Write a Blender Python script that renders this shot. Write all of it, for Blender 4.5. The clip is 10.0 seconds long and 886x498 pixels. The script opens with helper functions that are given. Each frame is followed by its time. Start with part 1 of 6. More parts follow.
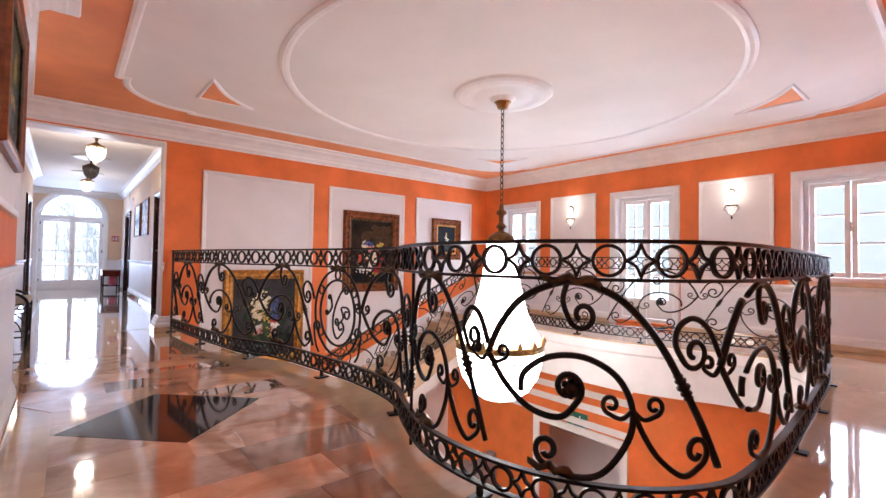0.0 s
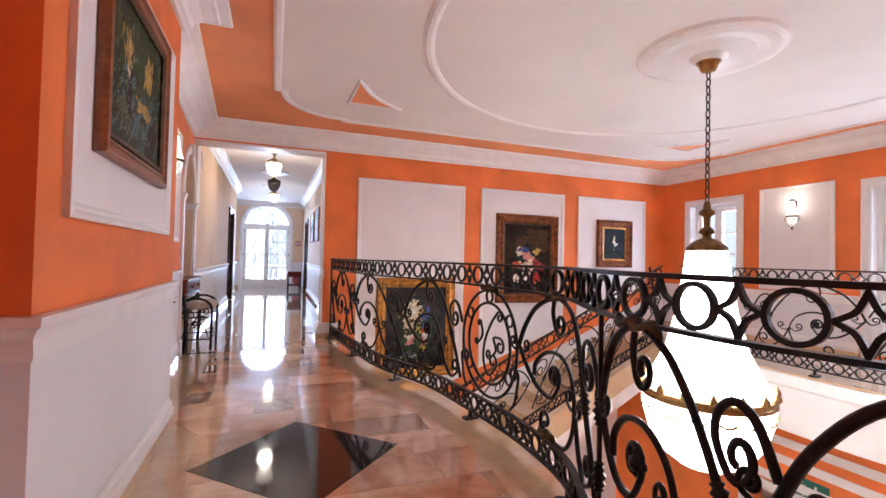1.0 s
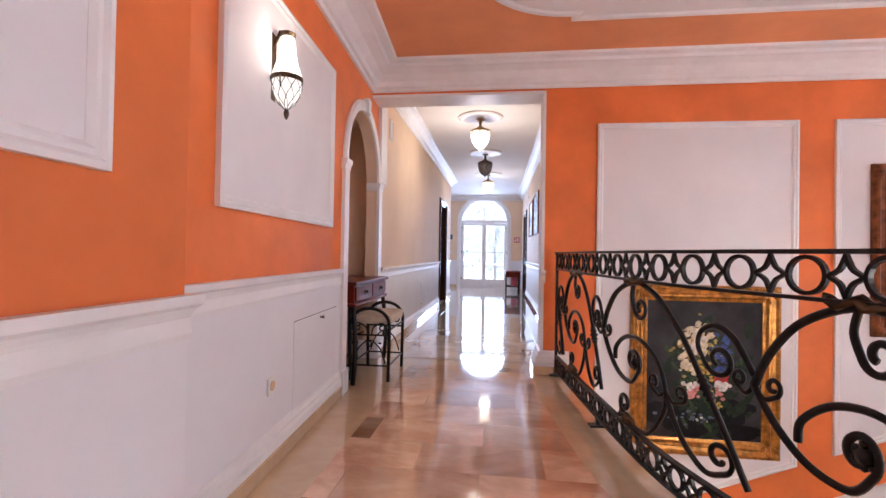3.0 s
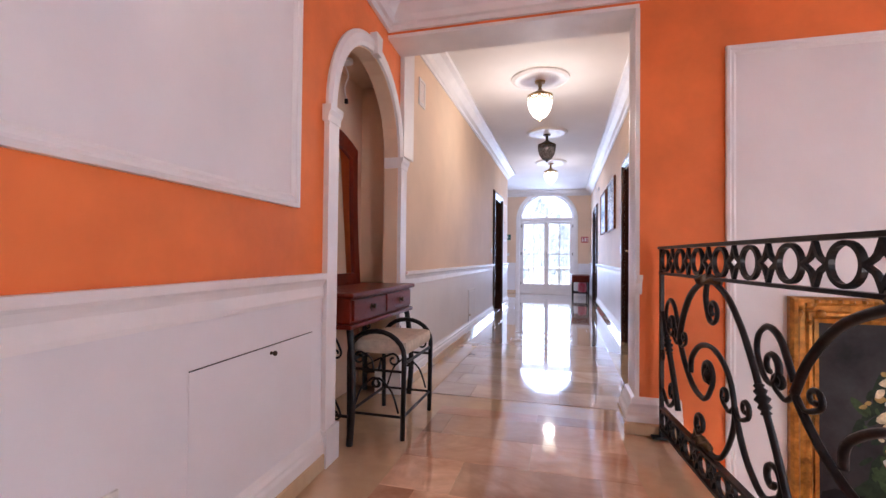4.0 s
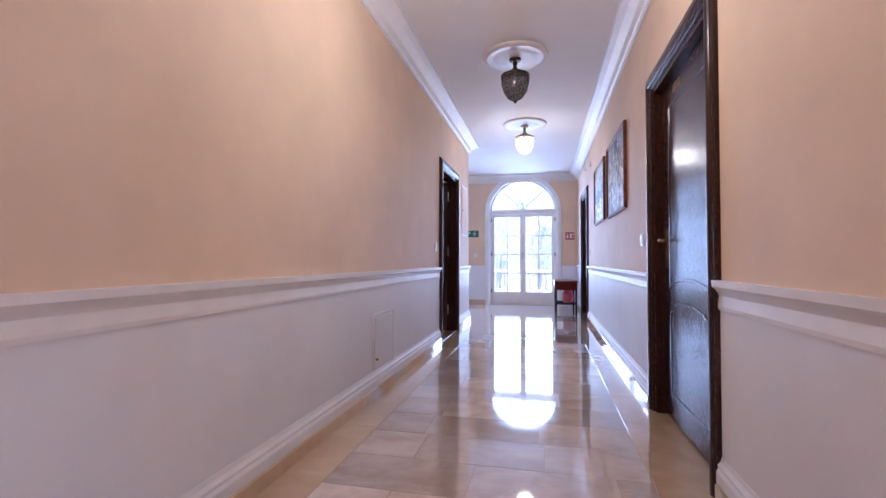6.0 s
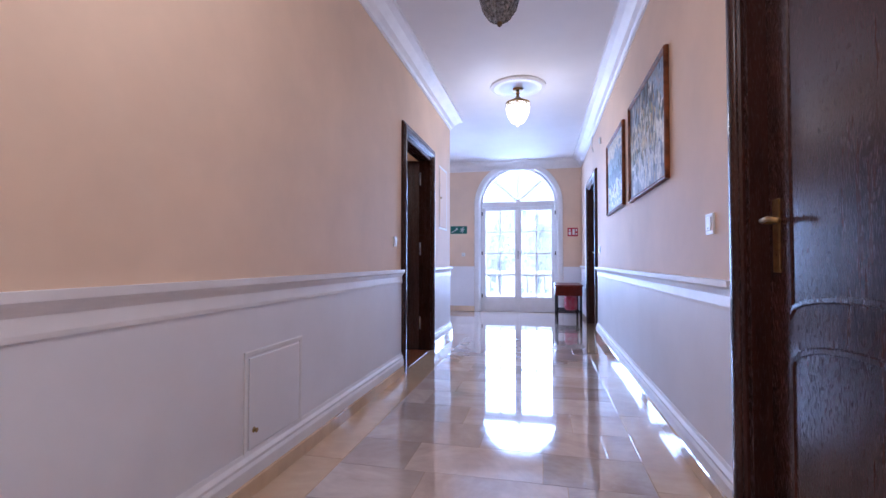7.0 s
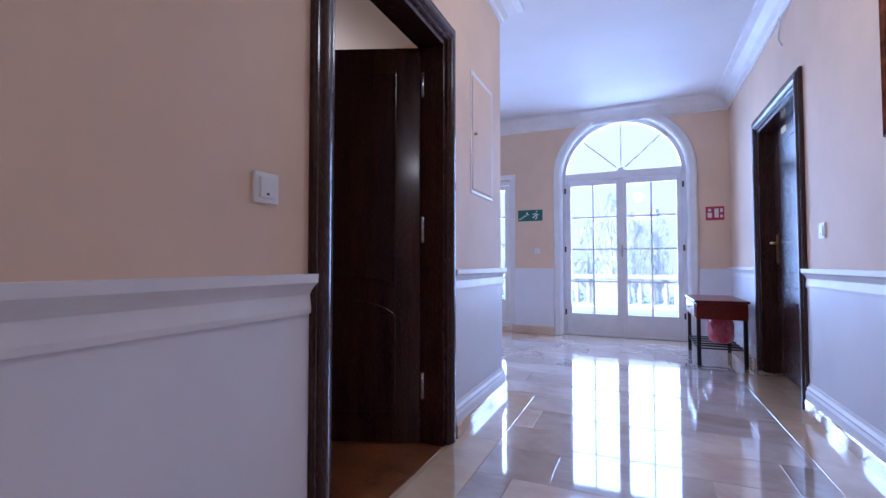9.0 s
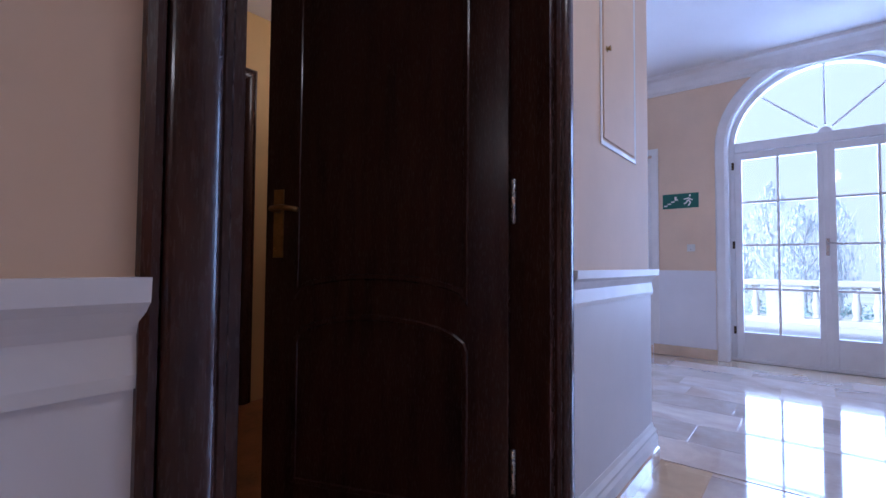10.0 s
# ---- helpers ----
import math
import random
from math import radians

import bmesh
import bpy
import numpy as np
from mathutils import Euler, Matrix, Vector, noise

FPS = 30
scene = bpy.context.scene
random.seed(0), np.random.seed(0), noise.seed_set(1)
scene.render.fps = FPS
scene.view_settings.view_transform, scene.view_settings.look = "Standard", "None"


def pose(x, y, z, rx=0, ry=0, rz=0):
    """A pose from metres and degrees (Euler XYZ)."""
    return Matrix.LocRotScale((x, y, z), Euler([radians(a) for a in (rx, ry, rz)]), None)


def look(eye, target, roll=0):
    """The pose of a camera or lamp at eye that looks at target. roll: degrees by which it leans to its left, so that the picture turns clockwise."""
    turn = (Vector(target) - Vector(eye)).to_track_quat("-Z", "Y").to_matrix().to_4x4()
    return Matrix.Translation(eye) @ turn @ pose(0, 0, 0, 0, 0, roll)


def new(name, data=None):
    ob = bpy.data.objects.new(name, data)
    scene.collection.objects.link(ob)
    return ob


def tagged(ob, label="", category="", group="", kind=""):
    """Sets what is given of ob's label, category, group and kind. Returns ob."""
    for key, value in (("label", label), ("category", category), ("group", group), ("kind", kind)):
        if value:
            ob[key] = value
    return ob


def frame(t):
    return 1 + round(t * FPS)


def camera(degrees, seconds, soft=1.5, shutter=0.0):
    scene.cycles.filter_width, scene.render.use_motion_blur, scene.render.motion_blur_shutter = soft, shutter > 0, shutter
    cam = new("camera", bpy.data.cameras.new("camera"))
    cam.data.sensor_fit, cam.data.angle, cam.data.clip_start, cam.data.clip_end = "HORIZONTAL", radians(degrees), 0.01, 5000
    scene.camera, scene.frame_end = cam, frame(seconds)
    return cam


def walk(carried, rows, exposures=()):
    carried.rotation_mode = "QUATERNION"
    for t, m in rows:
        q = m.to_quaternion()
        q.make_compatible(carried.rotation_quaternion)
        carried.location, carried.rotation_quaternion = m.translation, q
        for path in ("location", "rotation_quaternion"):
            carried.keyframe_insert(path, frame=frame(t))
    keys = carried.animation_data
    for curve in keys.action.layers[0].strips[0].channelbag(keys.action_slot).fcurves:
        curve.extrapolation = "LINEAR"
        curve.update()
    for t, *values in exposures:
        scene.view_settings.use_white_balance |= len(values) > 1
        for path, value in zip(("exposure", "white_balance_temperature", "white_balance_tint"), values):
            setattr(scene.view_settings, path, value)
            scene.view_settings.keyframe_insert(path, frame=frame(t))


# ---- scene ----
cam = camera(89.6, 10.0)
PATH = [
    (0, (0.618, 1.337, 0.956), (1.906, 2.866, 1.011), 0.9),
    (0.5, (0.858, 1.574, 1.026), (1.778, 3.35, 1.072), 1.2),
    (1, (0.96, 1.99, 1.068), (1.666, 3.861, 1.112), 1.3),
    (1.5, (0.983, 2.526, 1.062), (1.492, 4.46, 1.093), 1.5),
    (2, (1.046, 3.036, 1.048), (1.34, 5.015, 1.074), 1.4),
    (2.5, (1.14, 3.558, 1.039), (1.172, 5.558, 1.063), 1.4),
    (3, (1.179, 4.101, 1.011), (0.928, 6.085, 1.033), 1.0),
    (4.5, (1.129, 5.93, 0.96), (0.589, 7.855, 0.999), 0.6),
    (5, (1.135, 6.578, 0.942), (0.635, 8.514, 0.986), 0.6),
    (5.5, (1.151, 7.198, 0.94), (0.697, 9.145, 0.99), 0.2),
    (7, (1.157, 9.181, 0.934), (0.722, 11.133, 0.989), 0.1),
    (7.5, (1.133, 9.85, 0.916), (0.664, 11.793, 0.975), 0.1),
    (8, (1.074, 10.511, 0.889), (0.571, 12.446, 0.95), -0.0),
    (8.5, (1.01, 11.11, 0.886), (0.331, 12.99, 0.948), -0.0),
    (9, (0.885, 11.714, 0.893), (0.087, 13.547, 0.961), -0.0),
    (9.5, (0.746, 12.201, 0.894), (-0.236, 13.942, 0.963), 0.1),
    (10, (0.551, 12.592, 0.88), (-0.705, 14.146, 0.95), 0.4),
]
EXPOSURES = [(0, 1.75, 6000, 12), (2, 1.65, 5960, 12), (3, 1.79, 5880, 13), (4.5, 1.70, 5720, 17), (5.5, 1.66, 5440, 18), (7, 1.74, 4960, 18), (8.5, 1.56, 4810, 18), (10, 1.22, 4860, 18)]
walk(cam, [(t, look(eye, target, roll)) for t, eye, target, roll in PATH], EXPOSURES)


# ---- world and light ----
world = bpy.data.worlds.new("sky")
scene.world = world
world.use_nodes = True
wn = world.node_tree
sky = wn.nodes.new("ShaderNodeTexSky")
sky.sky_type = "NISHITA"
sky.sun_disc = False
sky.sun_elevation, sky.sun_rotation = radians(34), radians(225)
sky.dust_density, sky.air_density = 4.0, 0.8
wn.links.new(sky.outputs[0], wn.nodes["Background"].inputs[0])
wn.nodes["Background"].inputs[1].default_value = 0.15
sun = new("sun", bpy.data.lights.new("sun", "SUN"))
sun.data.energy, sun.data.angle, sun.data.color = 2.5, radians(3), (1, 0.96, 0.9)
sun.matrix_world = look((0, 0, 30), (31, 31, 0))


def area_lamp(name, m, w, h, power, color):
    d = bpy.data.lights.new(name, "AREA")
    d.shape, d.size, d.size_y, d.energy, d.color = "RECTANGLE", w, h, power, color
    ob = new(name, d)
    ob.matrix_world = m
    return ob


def point_lamp(name, p, r, power, color):
    d = bpy.data.lights.new(name, "POINT")
    d.shadow_soft_size, d.energy, d.color = r, power, color
    ob = new(name, d)
    ob.location = p
    return ob


DAY, WARM = (0.80, 0.88, 1.0), (1.0, 0.82, 0.62)

# ---- plan, in metres ----
HX0, HX1, HY0, HY1, HZ = 0.185, 7.45, 0.93, 8.04, 2.668   # the hall
STEP_X, STEP_Y0, STEP_Y1 = 0.375, 3.45, 5.16              # the left wall's projection
CX0, CX1, CZ = 0.0, 1.84, 2.78                            # the corridor
WALL_END, END_Y, LOBBY_X = 14.77, 17.50, -3.2             # the lobby behind it
OPEN_X1, OPEN_Z = 1.56, 2.42                              # the opening from hall to corridor
LOW = -3.3                                                # the floor below

# ---- light from the openings ----
area_lamp("window_light", pose(7.85, 7.10, 1.4, 0, 90, 0), 1.3, 0.9, 28, DAY)
area_lamp("window_light", pose(7.85, 4.63, 1.05, 0, 90, 0), 2.0, 0.95, 36, DAY)
area_lamp("window_light", pose(7.85, 2.24, 1.4, 0, 90, 0), 1.3, 0.95, 24, DAY)
area_lamp("window_light", pose(0.715, 17.95, 1.55, -90, 0, 0), 1.42, 2.3, 41, (0.60, 0.73, 1.0))
area_lamp("window_light", pose(-1.10, 17.86, 1.05, -90, 0, 0), 0.9, 1.95, 38, (0.60, 0.73, 1.0))

# ---- materials ----


def node(nt, kind, **inputs):
    n = nt.nodes.new(kind)
    for k, v in inputs.items():
        n.inputs[k.replace("_", " ")].default_value = v
    return n


def material(name, color, rough=0.5, metal=0.0, tint=0.06, scale=6.0, fine=120.0, bump=0.0015, wear=0.0, per_piece=0.0, coat=0.0, dark=None, stretch=(1, 1, 1)):
    """A surface with broad stains, fine grain and a light relief; per_piece varies it from piece to piece."""
    m = bpy.data.materials.new(name)
    m.use_nodes = True
    nt = m.node_tree
    b = nt.nodes["Principled BSDF"]
    b.inputs["Metallic"].default_value = metal
    b.inputs["Coat Weight"].default_value = coat
    b.inputs["Coat Roughness"].default_value = 0.12
    co = nt.nodes.new("ShaderNodeTexCoord")
    big = node(nt, "ShaderNodeTexNoise", Scale=scale, Detail=5.0, Roughness=0.6)
    small = node(nt, "ShaderNodeTexNoise", Scale=fine, Detail=3.0)
    mp = node(nt, "ShaderNodeMapping", Scale=stretch)
    nt.links.new(co.outputs["Object"], mp.inputs["Vector"])
    nt.links.new(mp.outputs[0], big.inputs["Vector"])
    nt.links.new(mp.outputs[0], small.inputs["Vector"])
    ramp = nt.nodes.new("ShaderNodeValToRGB")
    lo = dark or tuple(c * (1 - 2.2 * tint) for c in color)
    hi = tuple(min(1, c * (1 + 1.2 * tint)) for c in color)
    ramp.color_ramp.elements[0].position, ramp.color_ramp.elements[1].position = 0.3, 0.7
    ramp.color_ramp.elements[0].color, ramp.color_ramp.elements[1].color = (*lo, 1), (*hi, 1)
    nt.links.new(big.outputs[0], ramp.inputs[0])
    out = ramp.outputs[0]
    if per_piece:
        info = nt.nodes.new("ShaderNodeObjectInfo")
        hsv = nt.nodes.new("ShaderNodeHueSaturation")
        mr = node(nt, "ShaderNodeMapRange", To_Min=1 - per_piece, To_Max=1 + per_piece)
        nt.links.new(info.outputs["Random"], mr.inputs["Value"])
        nt.links.new(mr.outputs[0], hsv.inputs["Value"])
        nt.links.new(out, hsv.inputs["Color"])
        out = hsv.outputs[0]
    nt.links.new(out, b.inputs["Base Color"])
    rr = node(nt, "ShaderNodeMapRange", To_Min=max(0.02, rough - 0.08 - wear), To_Max=min(1, rough + 0.08 + wear))
    nt.links.new(small.outputs[0], rr.inputs["Value"])
    nt.links.new(rr.outputs[0], b.inputs["Roughness"])
    bp = node(nt, "ShaderNodeBump", Strength=0.25, Distance=bump * 0.2)
    nt.links.new(small.outputs[0], bp.inputs["Height"])
    nt.links.new(bp.outputs[0], b.inputs["Normal"])
    return m


def marble(name, color, vein, rough=0.06, scale=1.4, amount=0.6, per_piece=0.12, coat=1.0):
    m = bpy.data.materials.new(name)
    m.use_nodes = True
    nt = m.node_tree
    b = nt.nodes["Principled BSDF"]
    co = nt.nodes.new("ShaderNodeTexCoord")
    geo = nt.nodes.new("ShaderNodeNewGeometry")
    info = nt.nodes.new("ShaderNodeObjectInfo")
    off = node(nt, "ShaderNodeVectorMath")
    off.operation = "SCALE"
    comb = nt.nodes.new("ShaderNodeCombineXYZ")
    nt.links.new(info.outputs["Random"], comb.inputs[0])
    nt.links.new(info.outputs["Random"], comb.inputs[1])
    nt.links.new(comb.outputs[0], off.inputs[0])
    off.inputs["Scale"].default_value = 37.0
    add = nt.nodes.new("ShaderNodeVectorMath")
    nt.links.new(geo.outputs["Position"], add.inputs[0])
    nt.links.new(off.outputs[0], add.inputs[1])
    mp = node(nt, "ShaderNodeMapping", Scale=(1.0, 1.4, 1.0), Rotation=(0, 0, 0.30))
    nt.links.new(add.outputs[0], mp.inputs["Vector"])
    n1 = node(nt, "ShaderNodeTexNoise", Scale=scale, Detail=8.0, Roughness=0.62, Distortion=1.2)
    n2 = node(nt, "ShaderNodeTexNoise", Scale=scale * 9, Detail=4.0, Distortion=0.6)
    nt.links.new(mp.outputs[0], n1.inputs["Vector"])
    nt.links.new(mp.outputs[0], n2.inputs["Vector"])
    ramp = nt.nodes.new("ShaderNodeValToRGB")
    e = ramp.color_ramp.elements
    e[0].position, e[1].position = 0.30, 0.66
    e[0].color, e[1].color = (*vein, 1), (*color, 1)
    nt.links.new(n1.outputs[0], ramp.inputs[0])
    mix = nt.nodes.new("ShaderNodeMixRGB")
    mix.blend_type = "MULTIPLY"
    mix.inputs[0].default_value = 0.25
    nt.links.new(ramp.outputs[0], mix.inputs[1])
    nt.links.new(n2.outputs[0], mix.inputs[2])
    hsv = nt.nodes.new("ShaderNodeHueSaturation")
    mr = node(nt, "ShaderNodeMapRange", To_Min=1 - per_piece, To_Max=1 + per_piece)
    nt.links.new(info.outputs["Random"], mr.inputs["Value"])
    nt.links.new(mr.outputs[0], hsv.inputs["Value"])
    nt.links.new(mix.outputs[0], hsv.inputs["Color"])
    nt.links.new(hsv.outputs[0], b.inputs["Base Color"])
    rr = node(nt, "ShaderNodeMapRange", To_Min=rough * 0.6, To_Max=rough * 1.8)
    nt.links.new(n2.outputs[0], rr.inputs["Value"])
    nt.links.new(rr.outputs[0], b.inputs["Roughness"])
    b.inputs["Coat Weight"].default_value = coat
    b.inputs["Coat Roughness"].default_value = 0.03
    return m


def glow(name, color, strength, base=(0.8, 0.8, 0.78), cells=0.0):
    m = bpy.data.materials.new(name)
    m.use_nodes = True
    nt = m.node_tree
    b = nt.nodes["Principled BSDF"]
    b.inputs["Base Color"].default_value = (*base, 1)
    b.inputs["Roughness"].default_value = 0.2
    b.inputs["Emission Color"].default_value = (*color, 1)
    b.inputs["Emission Strength"].default_value = strength
    if cells:
        co = nt.nodes.new("ShaderNodeTexCoord")
        v = node(nt, "ShaderNodeTexVoronoi", Scale=cells)
        nt.links.new(co.outputs["Object"], v.inputs["Vector"])
        mr = node(nt, "ShaderNodeMapRange", From_Max=0.6, To_Min=strength * 1.3, To_Max=strength * 0.45)
        nt.links.new(v.outputs["Distance"], mr.inputs["Value"])
        nt.links.new(mr.outputs[0], b.inputs["Emission Strength"])
    return m


def glass(name, tint=(0.95, 0.98, 1.0)):
    m = bpy.data.materials.new(name)
    m.use_nodes = True
    nt = m.node_tree
    nt.nodes.remove(nt.nodes["Principled BSDF"])
    t = nt.nodes.new("ShaderNodeBsdfTransparent")
    t.inputs[0].default_value = (*tint, 1)
    g = node(nt, "ShaderNodeBsdfGlossy", Roughness=0.01)
    f = node(nt, "ShaderNodeFresnel", IOR=1.35)
    mx = nt.nodes.new("ShaderNodeMixShader")
    nt.links.new(f.outputs[0], mx.inputs[0])
    nt.links.new(t.outputs[0], mx.inputs[1])
    nt.links.new(g.outputs[0], mx.inputs[2])
    nt.links.new(mx.outputs[0], nt.nodes["Material Output"].inputs[0])
    return m


ORANGE = material("orange_paint", (0.84, 0.203, 0.045), 0.62, tint=0.10, scale=1.6, fine=60, bump=0.004)
# Hall ceiling and its insets: a paler orange than the walls.
PEACH = material("pale_orange_ceiling", (0.87, 0.34, 0.14), 0.66, tint=0.08, scale=1.2, fine=60, bump=0.003)
WHITE = material("white_paint", (0.80, 0.77, 0.78), 0.6, tint=0.035, scale=1.3, fine=70, bump=0.004)
TRIM = material("white_trim", (0.84, 0.82, 0.82), 0.42, tint=0.03, scale=5, fine=90, bump=0.002)
CREAM = material("cream_paint", (0.80, 0.60, 0.43), 0.65, tint=0.05, scale=1.2, fine=70, bump=0.003)
DADO = material("dado_paint", (0.80, 0.79, 0.82), 0.5, tint=0.03, scale=1.4, fine=70, bump=0.003)
CEILING = material("ceiling_paint", (0.82, 0.79, 0.78), 0.7, tint=0.03, scale=1.0, fine=50, bump=0.003)
TILE = marble("pink_marble", (0.84, 0.57, 0.39), (0.46, 0.22, 0.115), per_piece=0.38)
PALE_TILE = marble("pale_marble", (0.84, 0.73, 0.65), (0.54, 0.41, 0.34), per_piece=0.20)
BORDER = marble("beige_marble", (0.78, 0.58, 0.37), (0.66, 0.45, 0.27), scale=1.0, per_piece=0.05)
BLACK = marble("black_marble", (0.012, 0.012, 0.014), (0.05, 0.05, 0.055), rough=0.05, per_piece=0.0, coat=0.0)
IRON = material("black_iron", (0.018, 0.017, 0.018), 0.38, metal=0.55, tint=0.25, scale=25, fine=200, bump=0.004)
BRONZE = material("aged_bronze", (0.10, 0.065, 0.035), 0.42, metal=0.8, tint=0.3, scale=20)
AGED_BRASS = material("aged_brass", (0.24, 0.13, 0.05), 0.36, metal=0.85, tint=0.25, scale=20)
BRASS = material("brass", (0.42, 0.27, 0.10), 0.3, metal=0.9, tint=0.2, scale=20)
GOLD = material("gilt_wood", (0.50, 0.22, 0.04), 0.34, metal=0.6, tint=0.3, scale=18, fine=90, bump=0.02)
FRAME = material("carved_walnut", (0.24, 0.075, 0.026), 0.38, tint=0.3, scale=14, fine=90, bump=0.02)
DOOR = material("dark_door_wood", (0.048, 0.019, 0.014), 0.26, tint=0.22, scale=3, fine=40, bump=0.0004, coat=0.22, stretch=(9, 1, 9))
WOOD = material("cherry_wood", (0.135, 0.012, 0.004), 0.30, tint=0.16, scale=2, fine=30, bump=0.0001, coat=0.08, stretch=(9, 1, 9))
PARQUET = material("parquet", (0.24, 0.09, 0.03), 0.3, tint=0.25, scale=6)
FABRIC = material("ivory_fabric", (0.62, 0.53, 0.43), 0.9, tint=0.08, scale=30, fine=300, bump=0.01)
STEEL = material("brushed_steel", (0.55, 0.55, 0.56), 0.28, metal=1.0, tint=0.08)
PLASTIC = material("white_plastic", (0.78, 0.77, 0.74), 0.35, tint=0.03)
GLASS = glass("window_glass")
for m in (WOOD, DOOR):
    m.node_tree.nodes["Principled BSDF"].inputs["Specular IOR Level"].default_value = 0.25


# ---- building blocks ----
def part(name, bm, mat, parent=None, label="", smooth=False):
    bmesh.ops.recalc_face_normals(bm, faces=bm.faces)
    me = bpy.data.meshes.new(name)
    bm.to_mesh(me)
    bm.free()
    me.materials.append(mat)
    if smooth:
        me.polygons.foreach_set("use_smooth", [True] * len(me.polygons))
    ob = new(name, me)
    ob.parent = parent
    if label:
        ob["label"] = label
    return ob


def thing(name, label, category, m=None, group="", kind=""):
    ob = new(name)
    ob.empty_display_size = 0.1
    if m is not None:
        ob.matrix_world = m
    return tagged(ob, label, category, group, kind)


def box(x0, x1, y0, y1, z0, z1, bevel=0.0, bm=None):
    own = bm or bmesh.new()
    sub = bmesh.ops.create_cube(own, size=1)["verts"]
    for v in sub:
        v.co = Vector(((x0 + x1) / 2 + v.co.x * (x1 - x0), (y0 + y1) / 2 + v.co.y * (y1 - y0), (z0 + z1) / 2 + v.co.z * (z1 - z0)))
    if bevel:
        es = list({e for v in sub for e in v.link_edges})
        bmesh.ops.bevel(own, geom=es, offset=bevel, segments=2, affect="EDGES", profile=0.6)
    return own


def prism(outline, depth, m=None, bm=None):
    """A flat outline (x, y) pushed out by depth along z, then placed by m."""
    own = bm or bmesh.new()
    lo = [own.verts.new((x, y, 0)) for x, y in outline]
    hi = [own.verts.new((x, y, depth)) for x, y in outline]
    n = len(lo)
    fs = [own.faces.new(lo[::-1]), own.faces.new(hi)]
    for i in range(n):
        own.faces.new((lo[i], lo[(i + 1) % n], hi[(i + 1) % n], hi[i]))
    if m is not None:
        bmesh.ops.transform(own, matrix=m, verts=lo + hi)
    if n > 4:
        bmesh.ops.triangulate(own, faces=fs)
    return own


def sweep(path, profile, closed=False, m=None, bm=None):
    """A moulding: profile points (out, up) carried along a flat path; out is to the path's left."""
    own = bm or bmesh.new()
    pts = [Vector((p[0], p[1], p[2] if len(p) > 2 else 0)) for p in path]
    n, rings, made = len(pts), [], []
    for i, p in enumerate(pts):
        a = pts[i - 1] if (i or closed) else None
        b = pts[(i + 1) % n] if (i < n - 1 or closed) else None
        d1 = (p - a).xy.normalized() if a is not None else None
        d2 = (b - p).xy.normalized() if b is not None else None
        d1, d2 = d1 or d2, d2 or d1
        n1, n2 = Vector((-d1.y, d1.x)), Vector((-d2.y, d2.x))
        mid = n1 + n2
        mid = mid / max(0.25, mid.dot(n1))
        ring = [own.verts.new((p.x + mid.x * o, p.y + mid.y * o, p.z + u)) for o, u in profile]
        rings.append(ring)
        made += ring
    k = len(profile)
    for i in range(n if closed else n - 1):
        r1, r2 = rings[i], rings[(i + 1) % n]
        for j in range(k):
            own.faces.new((r1[j], r1[(j + 1) % k], r2[(j + 1) % k], r2[j]))
    if not closed:
        own.faces.new(rings[0])
        own.faces.new(rings[-1][::-1])
    if m is not None:
        bmesh.ops.transform(own, matrix=m, verts=made)
    return own


def tube(pts, r, n=6, taper=None, bm=None, flat=1.0):
    """A round bar along points in space."""
    own = bm or bmesh.new()
    pts = [Vector(p) for p in pts]
    up, rings = None, []
    for i, p in enumerate(pts):
        d = (pts[min(i + 1, len(pts) - 1)] - pts[max(i - 1, 0)]).normalized()
        if up is None:
            up = d.orthogonal().normalized()
        up = (up - d * up.dot(d)).normalized()
        side = d.cross(up)
        rr = r * (taper[i] if taper else 1)
        rings.append([own.verts.new(p + (up * math.cos(2 * math.pi * k / n) + side * math.sin(2 * math.pi * k / n) * flat) * rr) for k in range(n)])
    for a, b in zip(rings, rings[1:]):
        for k in range(n):
            own.faces.new((a[k], a[(k + 1) % n], b[(k + 1) % n], b[k]))
    own.faces.new(rings[0])
    own.faces.new(rings[-1][::-1])
    return own


def lathe(profile, n=24, m=None, bm=None):
    """A turned shape round z from (radius, height) points."""
    own = bm or bmesh.new()
    rings, made = [], []
    for r, z in profile:
        ring = [own.verts.new((max(r, 1e-4) * math.cos(2 * math.pi * k / n), max(r, 1e-4) * math.sin(2 * math.pi * k / n), z)) for k in range(n)]
        rings.append(ring)
        made += ring
    for a, b in zip(rings, rings[1:]):
        for k in range(n):
            own.faces.new((a[k], a[(k + 1) % n], b[(k + 1) % n], b[k]))
    own.faces.new(rings[0][::-1])
    own.faces.new(rings[-1])
    if m is not None:
        bmesh.ops.transform(own, matrix=m, verts=made)
    return own


def spline(pts, k=8):
    """A smooth curve through points of any dimension."""
    out, n = [], len(pts)
    for i in range(n - 1):
        p0, p1, p2, p3 = (np.array(pts[max(0, min(n - 1, i + j))], float) for j in (-1, 0, 1, 2))
        for s in range(k):
            t = s / k
            out.append(0.5 * ((2 * p1) + (p2 - p0) * t + (2 * p0 - 5 * p1 + 4 * p2 - p3) * t * t + (3 * p1 - p0 - 3 * p2 + p3) * t ** 3))
    out.append(np.array(pts[-1], float))
    return out


# planes that face into a room: local x along the wall, y up, z out of the wall
def on_far(x, z, y=HY1):
    return Matrix(((1, 0, 0, x), (0, 0, -1, y), (0, 1, 0, z), (0, 0, 0, 1)))


